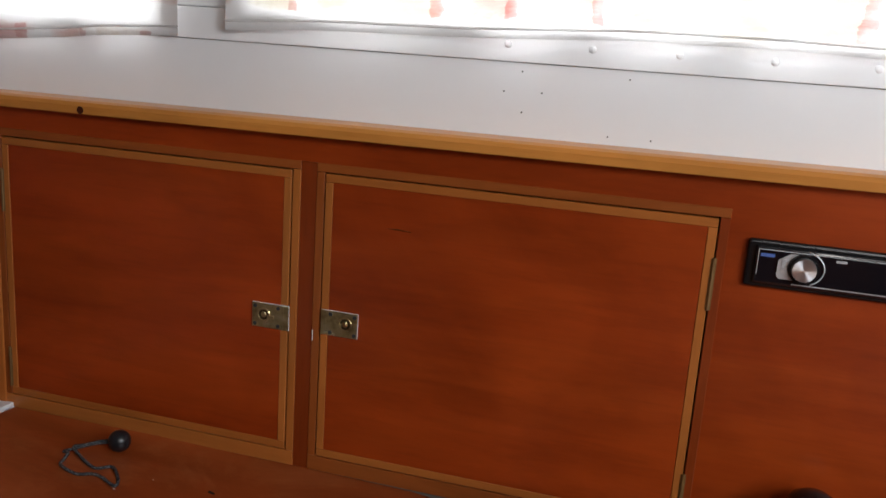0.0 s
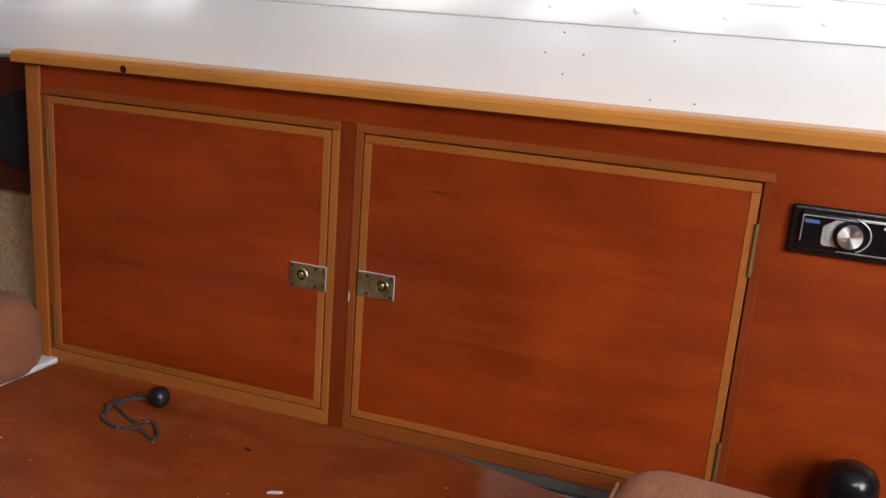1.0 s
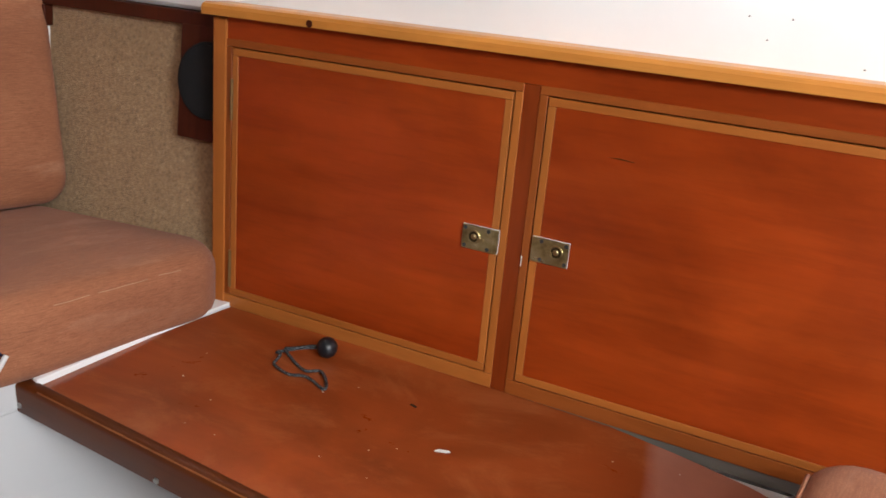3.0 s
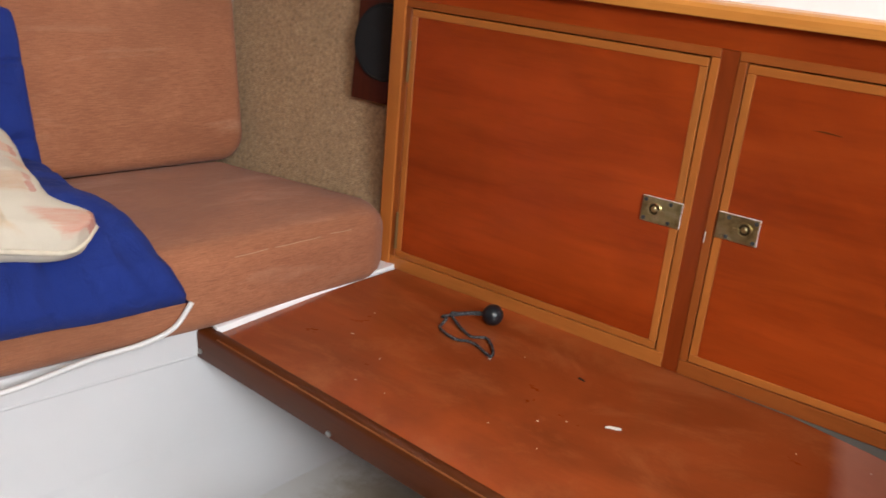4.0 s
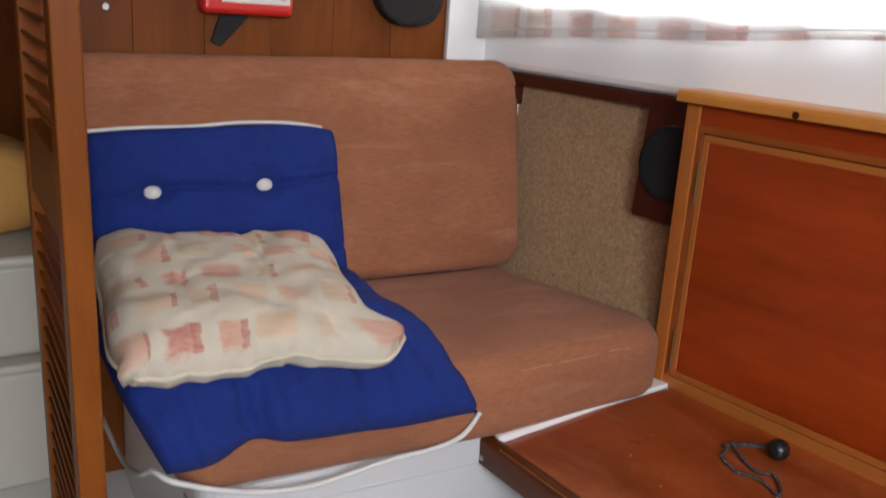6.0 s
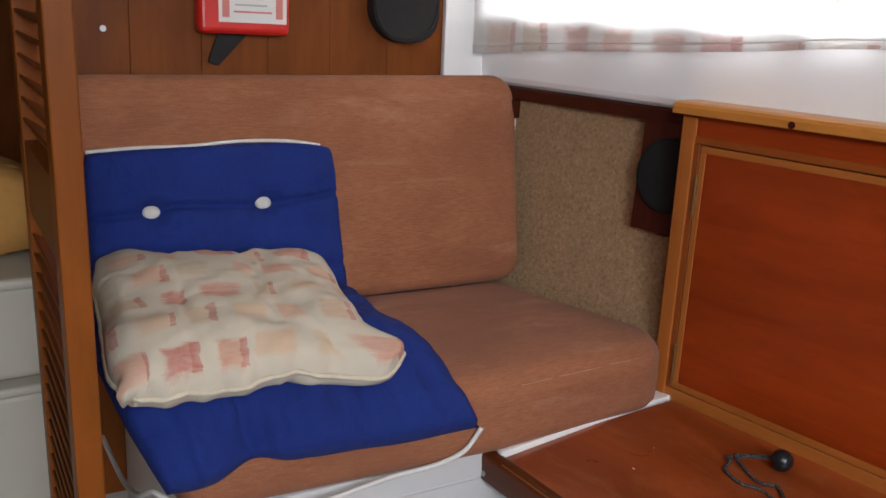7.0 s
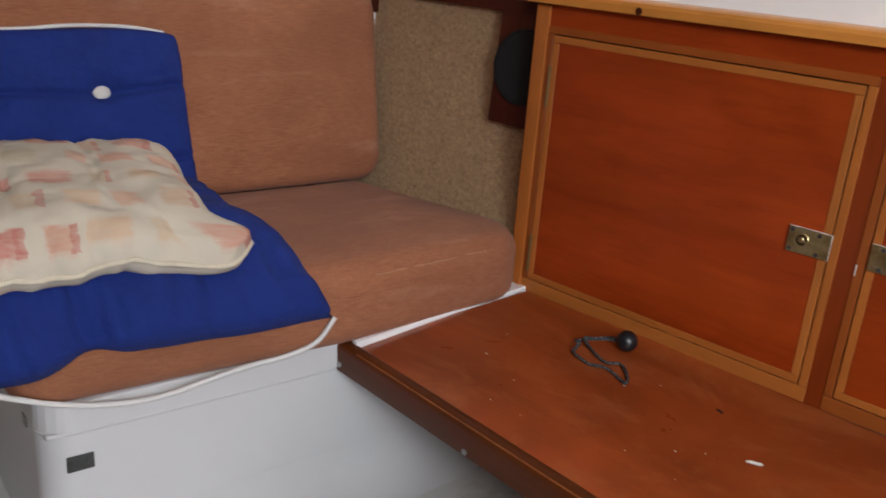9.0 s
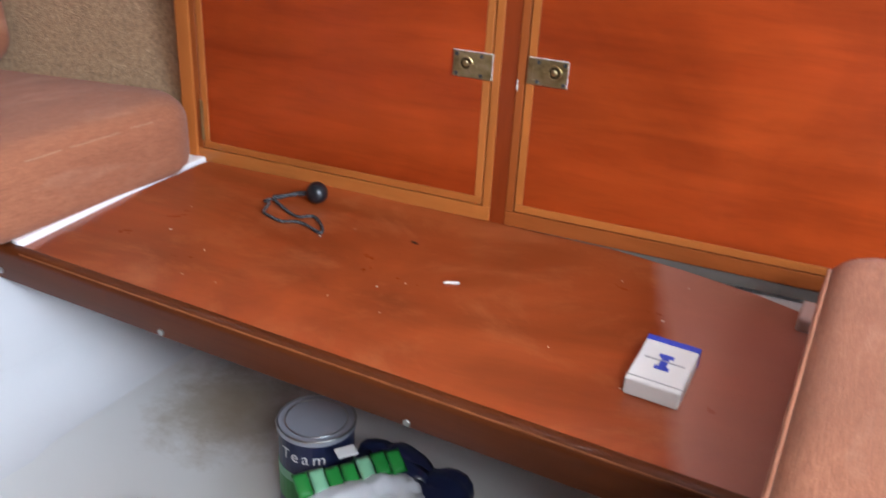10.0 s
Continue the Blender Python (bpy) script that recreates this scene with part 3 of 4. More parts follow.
# bulkhead behind the settee: upright planks
bulkhead = thing("wall_bulkhead", "varnished wooden plank bulkhead with black-edged grooves", "wall", SETTEE, kind="structure")
plank = None
for k in range(8):
    s = -0.0758 + k * 0.1148
    if plank is None:
        bm = block((-0.565, 0.0002, 0.0), (-0.545, 0.1146, 1.56), 0.0014, 2)
        plank = part("plank", bm, PLANK_WOOD, bulkhead)
        plank.location = (0, s, 0)
    else:
        ob = new("plank", plank.data)
        ob.parent, ob.location = bulkhead, (0, s, 0)
part("plank", block((-0.565, -0.120, 0.0), (-0.545, -0.0762, 1.56), 0.0014, 2), PLANK_WOOD, bulkhead)
part("edge_trim", block((-0.5445, 0.613, 0.40), (-0.530, 0.700, 1.555), 0.003), LINER, bulkhead, "white painted trim along the hull")
part("backing", block((-0.58, -0.12, 0.0), (-0.5655, 0.82, 1.558)), SHADOW_GAP, bulkhead)
part("screw", disc(0.005, 0.004, Matrix.Translation((-0.543, -0.001, 0.818)) @ Matrix.Rotation(radians(90), 4, "Y"), 12), STEEL, bulkhead)

# hull lining with carpet beside the settee
bm = bmesh.new()
rows = []
for k in range(9):
    z = 0.20 + k * (0.722 - 0.20) / 8
    rows.append([bm.verts.new((x, 0.996 + 0.070 * (1 - math.exp(-max(0.0, z - 0.29) / 0.15)) + e, z)) for x, e in ((-1.80, 0.0), (-1.45, -0.004), (-1.10, 0.006))])
for a, b in zip(rows, rows[1:]):
    for i in range(2):
        bm.faces.new((a[i], a[i + 1], b[i + 1], b[i]))
bmesh.ops.recalc_face_normals(bm, faces=bm.faces[:])
geo = bmesh.ops.extrude_face_region(bm, geom=bm.faces[:])
bmesh.ops.translate(bm, vec=(0, 0.014, 0), verts=[v for v in geo["geom"] if isinstance(v, bmesh.types.BMVert)])
bmesh.ops.recalc_face_normals(bm, faces=bm.faces[:])
structure("wall_carpet", bm, CARPET, "beige flecked carpet lining the hull side", "wall", )
bm = block((-1.562, 1.040, 0.40), (-1.548, 1.060, 0.662), 0.002)
structure("trim", bm, LINER, "white batten between the back cushion and the carpet", "trim")
block_end = structure("trim", block((-1.562, 1.040, 0.664), (-1.540, 1.062, 0.6995), 0.002), BOARD_WOOD, "dark wooden end block under the strip", "trim")
part("screw", disc(0.0045, 0.004, Matrix.Translation((-0.006, 0, 0)) @ Matrix.Rotation(radians(90), 4, "X"), 12), DARK_STEEL, block_end).location = (-1.530, 1.046, 0.485)
strip = structure("baseboard", block((-1.68, 1.044, 0.700), (-1.131, 1.066, 0.7219), 0.002), BOARD_WOOD, "dark wooden strip along the top of the carpet", "trim")



# locker ------------------------------------------------------------------
locker = thing("locker", "varnished mahogany side locker with pale wood edging", "locker", Matrix.Translation((0, FACE_Y, 0)))
DOORS = ((-1.080, -0.648), (-0.579, -0.119))
P_LO, P_HI, LIP, GAP, FR = 0.302, 0.671, 0.0105, 0.0019, 0.0110
OUT = LIP + GAP + FR


def face_board(x0, x1, z0, z1, material):
    part("face_board", block((x0, 0.0, z0), (x1, 0.018, z1), 0.0006, 1), material, locker)


a1, (b0, b1) = DOORS[0][1], DOORS[1]
bm = block((-1.1015, 0.0, P_HI + OUT), (b1 + OUT, 0.018, 0.7312))
block((b1 + OUT, 0.0, 0.02), (0.60, 0.018, 0.7312), 0, 1, bm)
part("face_board", bm, MAHOGANY, locker)
face_board(a1 + OUT, b0 - OUT, P_LO - OUT - 0.010, P_HI + OUT - 0.0005, MAHOGANY_UP)
face_board(-1.1015, -0.600, 0.24, P_LO - OUT - 0.0105, MAHOGANY)
# added strip whose grey stands for the shaded gap and ledge
part("kick_board", block((-0.5995, 0.002, 0.2515), (b1 + OUT - 0.001, 0.016, P_LO - OUT - 0.0106)), GREY_GAP, locker, "grey strip painted as the shaded gap under the door")
part("corner_post", block((-1.128, -0.003, 0.255), (-1.102, 0.022, 0.7235), 0.003), LIP_Z, locker, "pale wooden corner post")
part("side_panel", block((-1.120, 0.0225, 0.02), (-1.104, 0.12, 0.7215)), MAHOGANY_UP, locker)
# near-black panel so that the door gaps look shaded
part("back_panel", block((-1.1035, 0.019, 0.276), (0.60, 0.023, 0.72)), SHADOW_GAP, locker)
part("top_board", block((-1.104, 0.024, 0.7245), (0.6, 0.042, 0.7395)), MOULD_WOOD, locker)
bm = bmesh.new()
prof = [(-0.020, 0.7268), (0.030, 0.7245), (0.043, 0.7405), (0.043, 0.7440), (-0.010, 0.7445), (-0.017, 0.742), (-0.020, 0.737)]
ends = [[bm.verts.new((x, y, z)) for y, z in prof] for x in (-1.135, 0.60)]
for v in ends[1]:
    v.co.z += 0.007
for i in range(len(prof)):
    j = (i + 1) % len(prof)
    bm.faces.new((ends[0][i], ends[0][j], ends[1][j], ends[1][i]))
bm.faces.new(ends[0][::-1])
bm.faces.new(ends[1])
bmesh.ops.recalc_face_normals(bm, faces=bm.faces[:])
part("top_moulding", bm, MOULD_WOOD, locker, "pale pine moulding with knots")
for x, z, r in ((-0.942, 0.7325, 0.0052),):
    part("knot", disc(r, 0.0012, Matrix.Translation((x, -0.0201, z)) @ Matrix.Rotation(radians(90), 4, "X"), 14), BOARD_WOOD, locker)

for n, (x0, x1) in enumerate(DOORS):
    # edging of the opening
    lo, hi = P_LO - OUT, P_HI + OUT
    for name, p, q, m in (
        ("frame_edging", (x0 - OUT, -0.0012, hi - FR), (x1 + OUT, 0.017, hi), FRAME_BROWN),
        ("frame_edging", (x0 - OUT, -0.0012, lo - 0.010), (x1 + OUT, 0.017, lo + FR), FRAME_BROWN if n else LIP_X),
        ("frame_edging", (x0 - OUT, -0.0012, lo + FR + 0.0003), (x0 - OUT + FR, 0.017, hi - FR - 0.0003), FRAME_BROWN_UP),
        ("frame_edging", (x1 + OUT - FR, -0.0012, lo + FR + 0.0003), (x1 + OUT, 0.017, hi - FR - 0.0003), LIP_Z if n == 0 else MAHOGANY_UP),
    ):
        part(name, block(p, q, 0.0008, 1), m, locker)
    door = part("door", block((x0, -0.001, P_LO), (x1, 0.015, P_HI), 0.0005, 1), MAHOGANY, locker, "reddish varnished plywood locker door")
    for p, q, m in (
        ((x0 - LIP, -0.0018, P_HI), (x1 + LIP, 0.015, P_HI + LIP), LIP_X),
        ((x0 - LIP, -0.0018, P_LO - LIP), (x1 + LIP, 0.015, P_LO), LIP_X),
        ((x0 - LIP, -0.0018, P_LO + 0.0002), (x0 - 0.0002, 0.015, P_HI - 0.0002), LIP_Z),
        ((x1 + 0.0002, -0.0018, P_LO + 0.0002), (x1 + LIP, 0.015, P_HI - 0.0002), LIP_Z),
    ):
        part("lipping", block(p, q, 0.0007, 1), m, door)
    hx = x0 - LIP - GAP / 2 if n == 0 else x1 + LIP + GAP / 2
    for hz in (0.605, 0.335):
        bm = disc(0.0019, 0.062, Matrix.Translation((hx, -0.0028, hz)), 10)
        block((hx - 0.0032, -0.0024, hz - 0.031), (hx + 0.0032, -0.0016, hz + 0.031), 0.0003, 1, bm)
        part("hinge", bm, HINGE_BRASS, door, "small brass butt hinge")
    # flush ring catch
    cx, cz, way, half = (-0.662, 0.481, 1, 0.0270) if n == 0 else (-0.5625, 0.485, -1, 0.0260)
    part("sealant", block((cx - half - 0.0003, -0.0030, cz - 0.0174), (cx + half + 0.0003, -0.0014, cz + 0.0174), 0.0008, 1), PAINT_FLAKE, door)
    # flat dark disc painted as the shade inside the ring's recess
    part("recess", disc(0.0078, 0.0006, Matrix.Translation((cx - way * 0.009, -0.0046, cz + 0.0015)) @ Matrix.Rotation(radians(90), 4, "X"), 20), RECESS_SHADE, door)
    bm = block((cx - half, -0.0044, cz - 0.0170), (cx + half, -0.0026, cz + 0.0170), 0.0008, 1)
    block((cx + way * 0.019 - 0.0008, -0.0052, cz - 0.0165), (cx + way * 0.019 + 0.0008, -0.0040, cz + 0.0165), 0.0003, 1, bm)
    ring = [Vector((cx - way * 0.009 + 0.0085 * math.cos(w), -0.0052, cz + 0.0015 + 0.0085 * math.sin(w))) for w in (2 * math.pi * k / 20 for k in range(20))]
    tube(ring, 0.0013, 6, True, bm)
    ball(0.0042, Matrix.Translation((cx - way * 0.009, -0.0046, cz + 0.0015)) @ Matrix.Diagonal((1, 0.6, 1, 1)), bm, 14, 8)
    block((cx + way * 0.001 - 0.005, -0.0060, cz - 0.0035), (cx + way * 0.001 + 0.005, -0.0040, cz + 0.0015), 0.0006, 1, bm)
    for sx in (-0.022, 0.012):
        for sz in (-0.0125, 0.0125):
            part("catch_screw", disc(0.0027, 0.0012, Matrix.Translation((cx + way * sx, -0.0047, cz + sz)) @ Matrix.Rotation(radians(90), 4, "X"), 12), DARK_STEEL, door)
    part("catch", bm, BRASS, door, "tarnished brass flush ring catch")
part("scratch", slab([(-0.505, 0.6205), (-0.472, 0.6190), (-0.470, 0.6198), (-0.490, 0.6220)], 0.0009, 0.0014), RAIL_WOOD, locker).matrix_local = pose(0, 0, 0, 90, 0, 0)
part("paint_dot", ball(0.0022, Matrix.Translation((-0.098, -0.0002, 0.420)) @ Matrix.Diagonal((1, 0.4, 1.3, 1)), None, 8, 6), PAINT_FLAKE, locker)
part("paint_smear", block((-0.6015, -0.0020, 0.456), (-0.6000, -0.0011, 0.471), 0.0004, 1), PAINT_FLAKE, locker)

# radio in the locker face
radio = thing("car_radio", "black car radio with a silver knob set in the locker", "radio", Matrix.Translation((0.021, FACE_Y, 0.638)))
part("bezel", block((-0.095, -0.008, -0.0275), (0.095, -0.0005, 0.0275), 0.004, 3), BLACK_PLASTIC, radio)
part("faceplate", block((-0.086, -0.014, -0.0215), (0.086, -0.0075, 0.0215), 0.003, 3), DARK_GLOSS, radio)
bm = block((-0.083, -0.0148, 0.0172), (0.083, -0.0135, 0.0182), 0.0003, 1)
block((-0.045, -0.0148, -0.0186), (0.083, -0.0135, -0.0176), 0.0003, 1, bm)
block((-0.0835, -0.0148, -0.011), (-0.0825, -0.0135, 0.0182), 0.0003, 1, bm)
part("chrome_line", bm, SILVER, radio)
part("display_film", block((-0.081, -0.0147, 0.0095), (-0.066, -0.0138, 0.0135), 0.0006, 1), BLUE_FILM, radio)
part("knob_shroud", slab(round_outline([(-0.062, -0.013), (-0.030, -0.013), (-0.030, 0.016), (-0.050, 0.016), (-0.062, 0.008)], [0.004, 0.01, 0.01, 0.004, 0.004]), 0.0138, 0.0165, 0.0008, 1), SILVER, radio).matrix_local = pose(0, 0, 0, 90, 0, 0)
part("knob_ring", disc(0.0165, 0.006, Matrix.Translation((-0.035, -0.0175, 0.001)) @ Matrix.Rotation(radians(90), 4, "X"), 36), BLACK_PLASTIC, radio, "", False)
part("knob", disc(0.0138, 0.010, Matrix.Rotation(radians(90), 4, "X"), 36, None, 0.0125), TURNED, radio, "brushed silver volume knob").location = (-0.035, -0.0215, 0.001)
arc = [Vector((-0.037 + 0.0235 * math.cos(w), -0.0150, 0.001 + 0.0195 * math.sin(w))) for w in np.linspace(radians(-62), radians(75), 20)]
part("chrome_arc", tube(arc, 0.0009, 6), SILVER, radio, "", True)
for z in (0.008, 0.0035, -0.001, -0.0055):
    part("button", block((-0.0585, -0.0178, z - 0.0018), (-0.0515, -0.016, z + 0.0018), 0.0005, 1), SILVER, radio)
part("maker_badge", block((-0.003, -0.0148, 0.0118), (0.008, -0.0138, 0.0146), 0.0003, 1), SILVER, radio)

# dark bottle standing behind the other seat
bottle = thing("bottle", "black rounded bottle standing against the locker", "bottle", Matrix.Translation((0.032, 0.955, AFT_TOP)))
prof = [(0.0, 0.0), (0.028, 0.0), (0.030, 0.004), (0.030, 0.100), (0.029, 0.112), (0.024, 0.122), (0.014, 0.128), (0.0, 0.130)]
bm = bmesh.new()
edge = [bm.verts.new((r, 0, z)) for r, z in prof]
for a, b in zip(edge, edge[1:]):
    bm.edges.new((a, b))
bmesh.ops.spin(bm, geom=bm.verts[:] + bm.edges[:], axis=(0, 0, 1), cent=(0, 0, 0), steps=28, angle=2 * math.pi)
bmesh.ops.remove_doubles(bm, verts=bm.verts[:], dist=1e-5)
bmesh.ops.recalc_face_normals(bm, faces=bm.faces[:])
part("bottle_body", bm, BLACK_PLASTIC, bottle, "", True)

# speaker on its board, beside the locker on the carpet
speaker = thing("speaker", "round black loudspeaker on a dark mahogany board", "loudspeaker", pose(-1.175, 1.050, 0.620, -4, 0, 0))
part("board", block((-0.056, -0.012, -0.098), (0.053, 0.004, 0.082), 0.002), BOARD_WOOD, speaker)
bm = disc(0.058, 0.008, Matrix.Translation((0.006, -0.0158, -0.002)) @ Matrix.Rotation(radians(90), 4, "X"), 40)
bmesh.ops.bevel(bm, geom=bm.edges[:], offset=0.003, segments=2, affect="EDGES", clamp_overlap=True)
part("grille", bm, GRILLE, speaker)
part("rim", tube([Vector((0.006 + 0.058 * math.cos(w), -0.0155, -0.002 + 0.058 * math.sin(w))) for w in (2 * math.pi * k / 40 for k in range(40))], 0.003, 8, True), GRILLE, speaker, "", True)


# settee ------------------------------------------------------------------
def seat_base(name, label, matrix, x0, x1, y0, y1):  # the rim overhangs the front a little
    """White moulded seat box: front x1, with a stepped rim under the cushion."""
    base = thing(name, label, "seat base", matrix)
    part("box", soft_slab([(x0, y0), (x1 - 0.008, y0), (x1 - 0.008, y1), (x0, y1)], [0.012, 0.040, 0.012, 0.012], -0.01, 0.228, 0.0012), GELCOAT, base, "", True)
    part("rim", slab(round_outline([(x0, y0 - 0.003), (x1, y0 - 0.003), (x1, y1), (x0, y1)], [0.01, 0.036, 0.01, 0.01]), 0.2245, BASE_TOP, 0.008, 3), GELCOAT, base, "rounded white rim", True)
    part("bead", tube(smooth_line([(x1 - 0.060, y0 + 0.0005, 0.219), (x1 - 0.035, y0 + 0.002, 0.219), (x1 - 0.016, y0 + 0.014, 0.219), (x1 - 0.0090, y0 + 0.040, 0.219), (x1 - 0.0085, (y0 + y1) / 2, 0.219), (x1 - 0.0085, y1, 0.219)], 6), 0.0034, 8), GELCOAT, base, "", True)
    bm = bmesh.new()
    arc = [(x1 - 0.0075 + 0.085 * (1 - math.cos(w)), -0.0015 + 0.085 * (1 - math.sin(w))) for w in np.linspace(0.0, math.pi / 2, 12)]
    sides = [[bm.verts.new((x, y, z)) for x, z in arc] for y in (y0 + 0.04, y1)]
    for i in range(len(arc) - 1):
        bm.faces.new((sides[0][i], sides[0][i + 1], sides[1][i + 1], sides[1][i]))
    bmesh.ops.recalc_face_normals(bm, faces=bm.faces[:])
    for f in bm.faces:
        if f.normal.x < 0:
            f.normal_flip()
    part("cove", bm, GELCOAT, base, "", True)
    return base


box_left = seat_base("seat_box", "white moulded seat box with a rounded rim", SETTEE, -0.53, 0.014, 0.0, 0.772)
# added lip; its brighter white makes this strip of seat base look lit
bm = slab([(0.037, 0.410), (0.006, 0.784), (-0.040, 0.772), (0.026, 0.410)], 0.256, 0.2680, 0.0015, 2)
for v in bm.verts:
    v.co.z += 0.016 * max(0.0, (v.co.y - 0.41) / 0.37)
part("ledge_lip", bm, LINER, box_left, "strip of seat base beside the table, in brighter white to look lit")
bm = block((0.0058, 0.026, 0.167), (0.0086, 0.058, 0.188), 0.0008, 1)
for s in (0.032, 0.052):
    disc(0.0035, 0.002, Matrix.Translation((0.0090, s, 0.1775)) @ Matrix.Rotation(radians(90), 4, "Y"), 12, bm)
part("catch_plate", bm, DARK_STEEL, box_left, "small dull steel catch plate")
part("end_catch", block((-0.075, -0.003, 0.205), (-0.058, -0.0002, 0.220), 0.0008, 1), STEEL, box_left)

seat = thing("seat_cushion", "worn brown chenille seat cushion on the seat box", "cushion", SETTEE)
bm = soft_slab([(-0.40, -0.03), (0.024, -0.03), (0.040, 0.41), (0.014, 0.777), (-0.40, 0.672)], [0.05, 0.05, 0.15, 0.080, 0.05], BASE_TOP + 0.001, SEAT_TOP - 0.004, 0.042, 0.007, 8, 0.029)
part("cover", bm, CHENILLE, seat, "", True)

for k0, k1 in ((0.0, 1.6), (2.0, 4.4), (5.0, 6.2)):
    wear = [Vector((0.0331 - 0.0024 * k + 0.0004 * wave(k, 2, 1), 0.44 + 0.034 * k, 0.3625 + 0.0022 * wave(k * 0.9, 5, 2))) for k in np.linspace(k0, k1, 12)]
    part("worn_seam", tube(wear, 0.0007, 6), WORN_CHENILLE, seat, "pale rubbed seam along the front edge", True)
back = thing("back_cushion", "worn brown chenille back cushion leaning on the bulkhead", "cushion", SETTEE @ pose(-0.345, 0, SEAT_TOP + 0.002, 0, -15, 0))
bm = soft_slab([(0, -0.11), (0.379, -0.11), (0.390, 0.730), (0, 0.702)], [0.04, 0.04, 0.05, 0.05], 0.0, 0.10, 0.026, 0.005)
bmesh.ops.transform(bm, matrix=Matrix(((0, 0, 1, -0.10), (0, 1, 0, 0), (1, 0, 0, 0), (0, 0, 0, 1))), verts=bm.verts[:])
bmesh.ops.recalc_face_normals(bm, faces=bm.faces[:])
part("cover", bm, CHENILLE, back, "", True)

# blue garden-chair cushion over seat and back
blue = thing("tufted_cushion", "royal blue tufted chair cushion with white piping draped on the settee", "cushion", SETTEE)


def blue_seat(u, v):
    corner = 1 - 0.012 * (abs(u) * max(0.0, v)) ** 5
    u, v = u * corner, v * corner
    s = 0.118 + 0.190 * u * (1 + (0.320 * max(0.0, v) ** 2 if u > 0 else 0.12 - 0.24 * max(0.0, v) ** 3))
    d = -0.145 + 0.198 * v
    front = max(0.0, (v - 0.35) / 0.65)
    pull = math.exp(-((u + 0.36) / 0.19) ** 2)
    z = SEAT_TOP + 0.025 - 0.086 * front ** 1.7 + 0.005 * wave(3 * u, 3 * v, 1)
    d -= 0.006 * front ** 2 + 0.010 * front ** 3 * pull
    z += 0.013 * front ** 3 * pull + -0.014 * front * max(0.0, -u) - 0.012 * front * max(0.0, u)
    return d, s, z


def puff(amount, power=0.45, tufts=(), low=1.0, folds=0.0):
    def thick(u, v, sign):
        h = amount * (max(0.0, 1 - u ** 4) * max(0.0, 1 - v ** 4)) ** power
        for a, b in tufts:
            h *= 1 - 0.72 * math.exp(-(((u - a) / 0.13) ** 2 + ((v - b) / 0.13) ** 2))
            h *= 1 - 0.26 * math.exp(-((v - b + 0.03 * math.sin(5 * u) + 0.02 * wave(6 * u, 2, a)) / 0.032) ** 2)
        h *= 1 + 0.12 * wave(4 * u, 4 * v, sign * 3) + 0.07 * wave(9 * u, 6 * v, 5) + 0.05 * wave(5 * u, 16 * v, 9)
        if folds:  # a gather at the front seam, with creases running up from it
            for a, wide, deep in ((-0.52, 0.035, 0.16), (-0.41, 0.022, 0.30), (-0.30, 0.028, 0.22), (-0.16, 0.040, 0.14), (0.34, 0.05, 0.10)):
                h *= 1 - deep * max(0.0, (u - 0.25) / 0.75) * math.exp(-((v - a - 0.10 * (1 - u) * (a + 0.4)) / wide) ** 2)
            # gathers that run in from the front and side seams
            h *= 1 + folds * max(0.0, u) ** 2 * (0.35 + 0.34 * wave(1.5 * u, 11 * v, 2) + 0.34 * wave(3 * u, 5 * v, 6)) + folds * 0.30 * abs(v) ** 3 * wave(10 * u, 2 * v, 4)
        return h * (low if sign < 0 else 1.0) + 0.0006
    return thick


part("seat_pad", padded(lambda u, v: blue_seat(v, u), puff(0.041, 0.27, ((0.90, -0.40),), 0.6, 0.9), 80, 80), BLUE, blue, "", True)


def blue_back(u, v):
    curve = 1 - 0.035 * (abs(u) * max(0.0, v)) ** 6
    s = 0.130 + 0.195 * u * curve
    h = 0.137 + 0.125 * v * curve - 0.010 * max(0.0, u * v) ** 3
    lean = math.tan(radians(15))
    return -0.345 + 0.024 - h * lean + 0.018 * max(0, -v) ** 2, s, SEAT_TOP + h + 0.006 * u


TUFTS = ((0.335, 0.26), (-0.54, 0.26), (0.335, -0.62), (-0.54, -0.62))
bm = padded(lambda u, v: blue_back(u, v), puff(0.034, 0.27, TUFTS), 72, 60)
part("back_pad", bm, BLUE, blue, "", True)
for a, b in TUFTS[:2]:
    c = Vector(blue_back(a, b)) + Vector((0.013, 0, 0.003))
    bm = ball(0.0125, Matrix.Translation(c) @ Matrix.Rotation(radians(-15), 4, "Y") @ Matrix.Diagonal((0.45, 1.05, 0.85, 1)), None, 18, 10)
    part("tuft_button", bm, BUTTON, blue, "white cloth tuft button", True)
pipe = smooth_line([Vector(blue_back(u, 1.0)) + Vector((0.004, 0, 0.003 + 0.002 * math.sin(5 * u))) for u in (-1, -0.6, -0.2, 0.2, 0.6, 0.9)], 8)
part("piping", tube(pipe, 0.0028, 8), CORD, blue, "white piping cord", True)
tie = smooth_line([(-0.335, -0.062, 0.221), (-0.161, -0.064, 0.239), (-0.05, -0.064, 0.272), (0.010, -0.058, 0.305), (0.038, -0.044, 0.304), (0.037, -0.020, 0.292), (0.037, 0.008, 0.280), (0.037, 0.054, 0.266), (0.037, 0.103, 0.258), (0.037, 0.148, 0.258), (0.037, 0.194, 0.264), (0.037, 0.242, 0.270), (0.040, 0.301, 0.274), (0.042, 0.344, 0.286), (0.046, 0.368, 0.318)], 8)
part("tie_cord", tube(tie, 0.0036, 8), CORD, blue, "loose white tie cord", True)

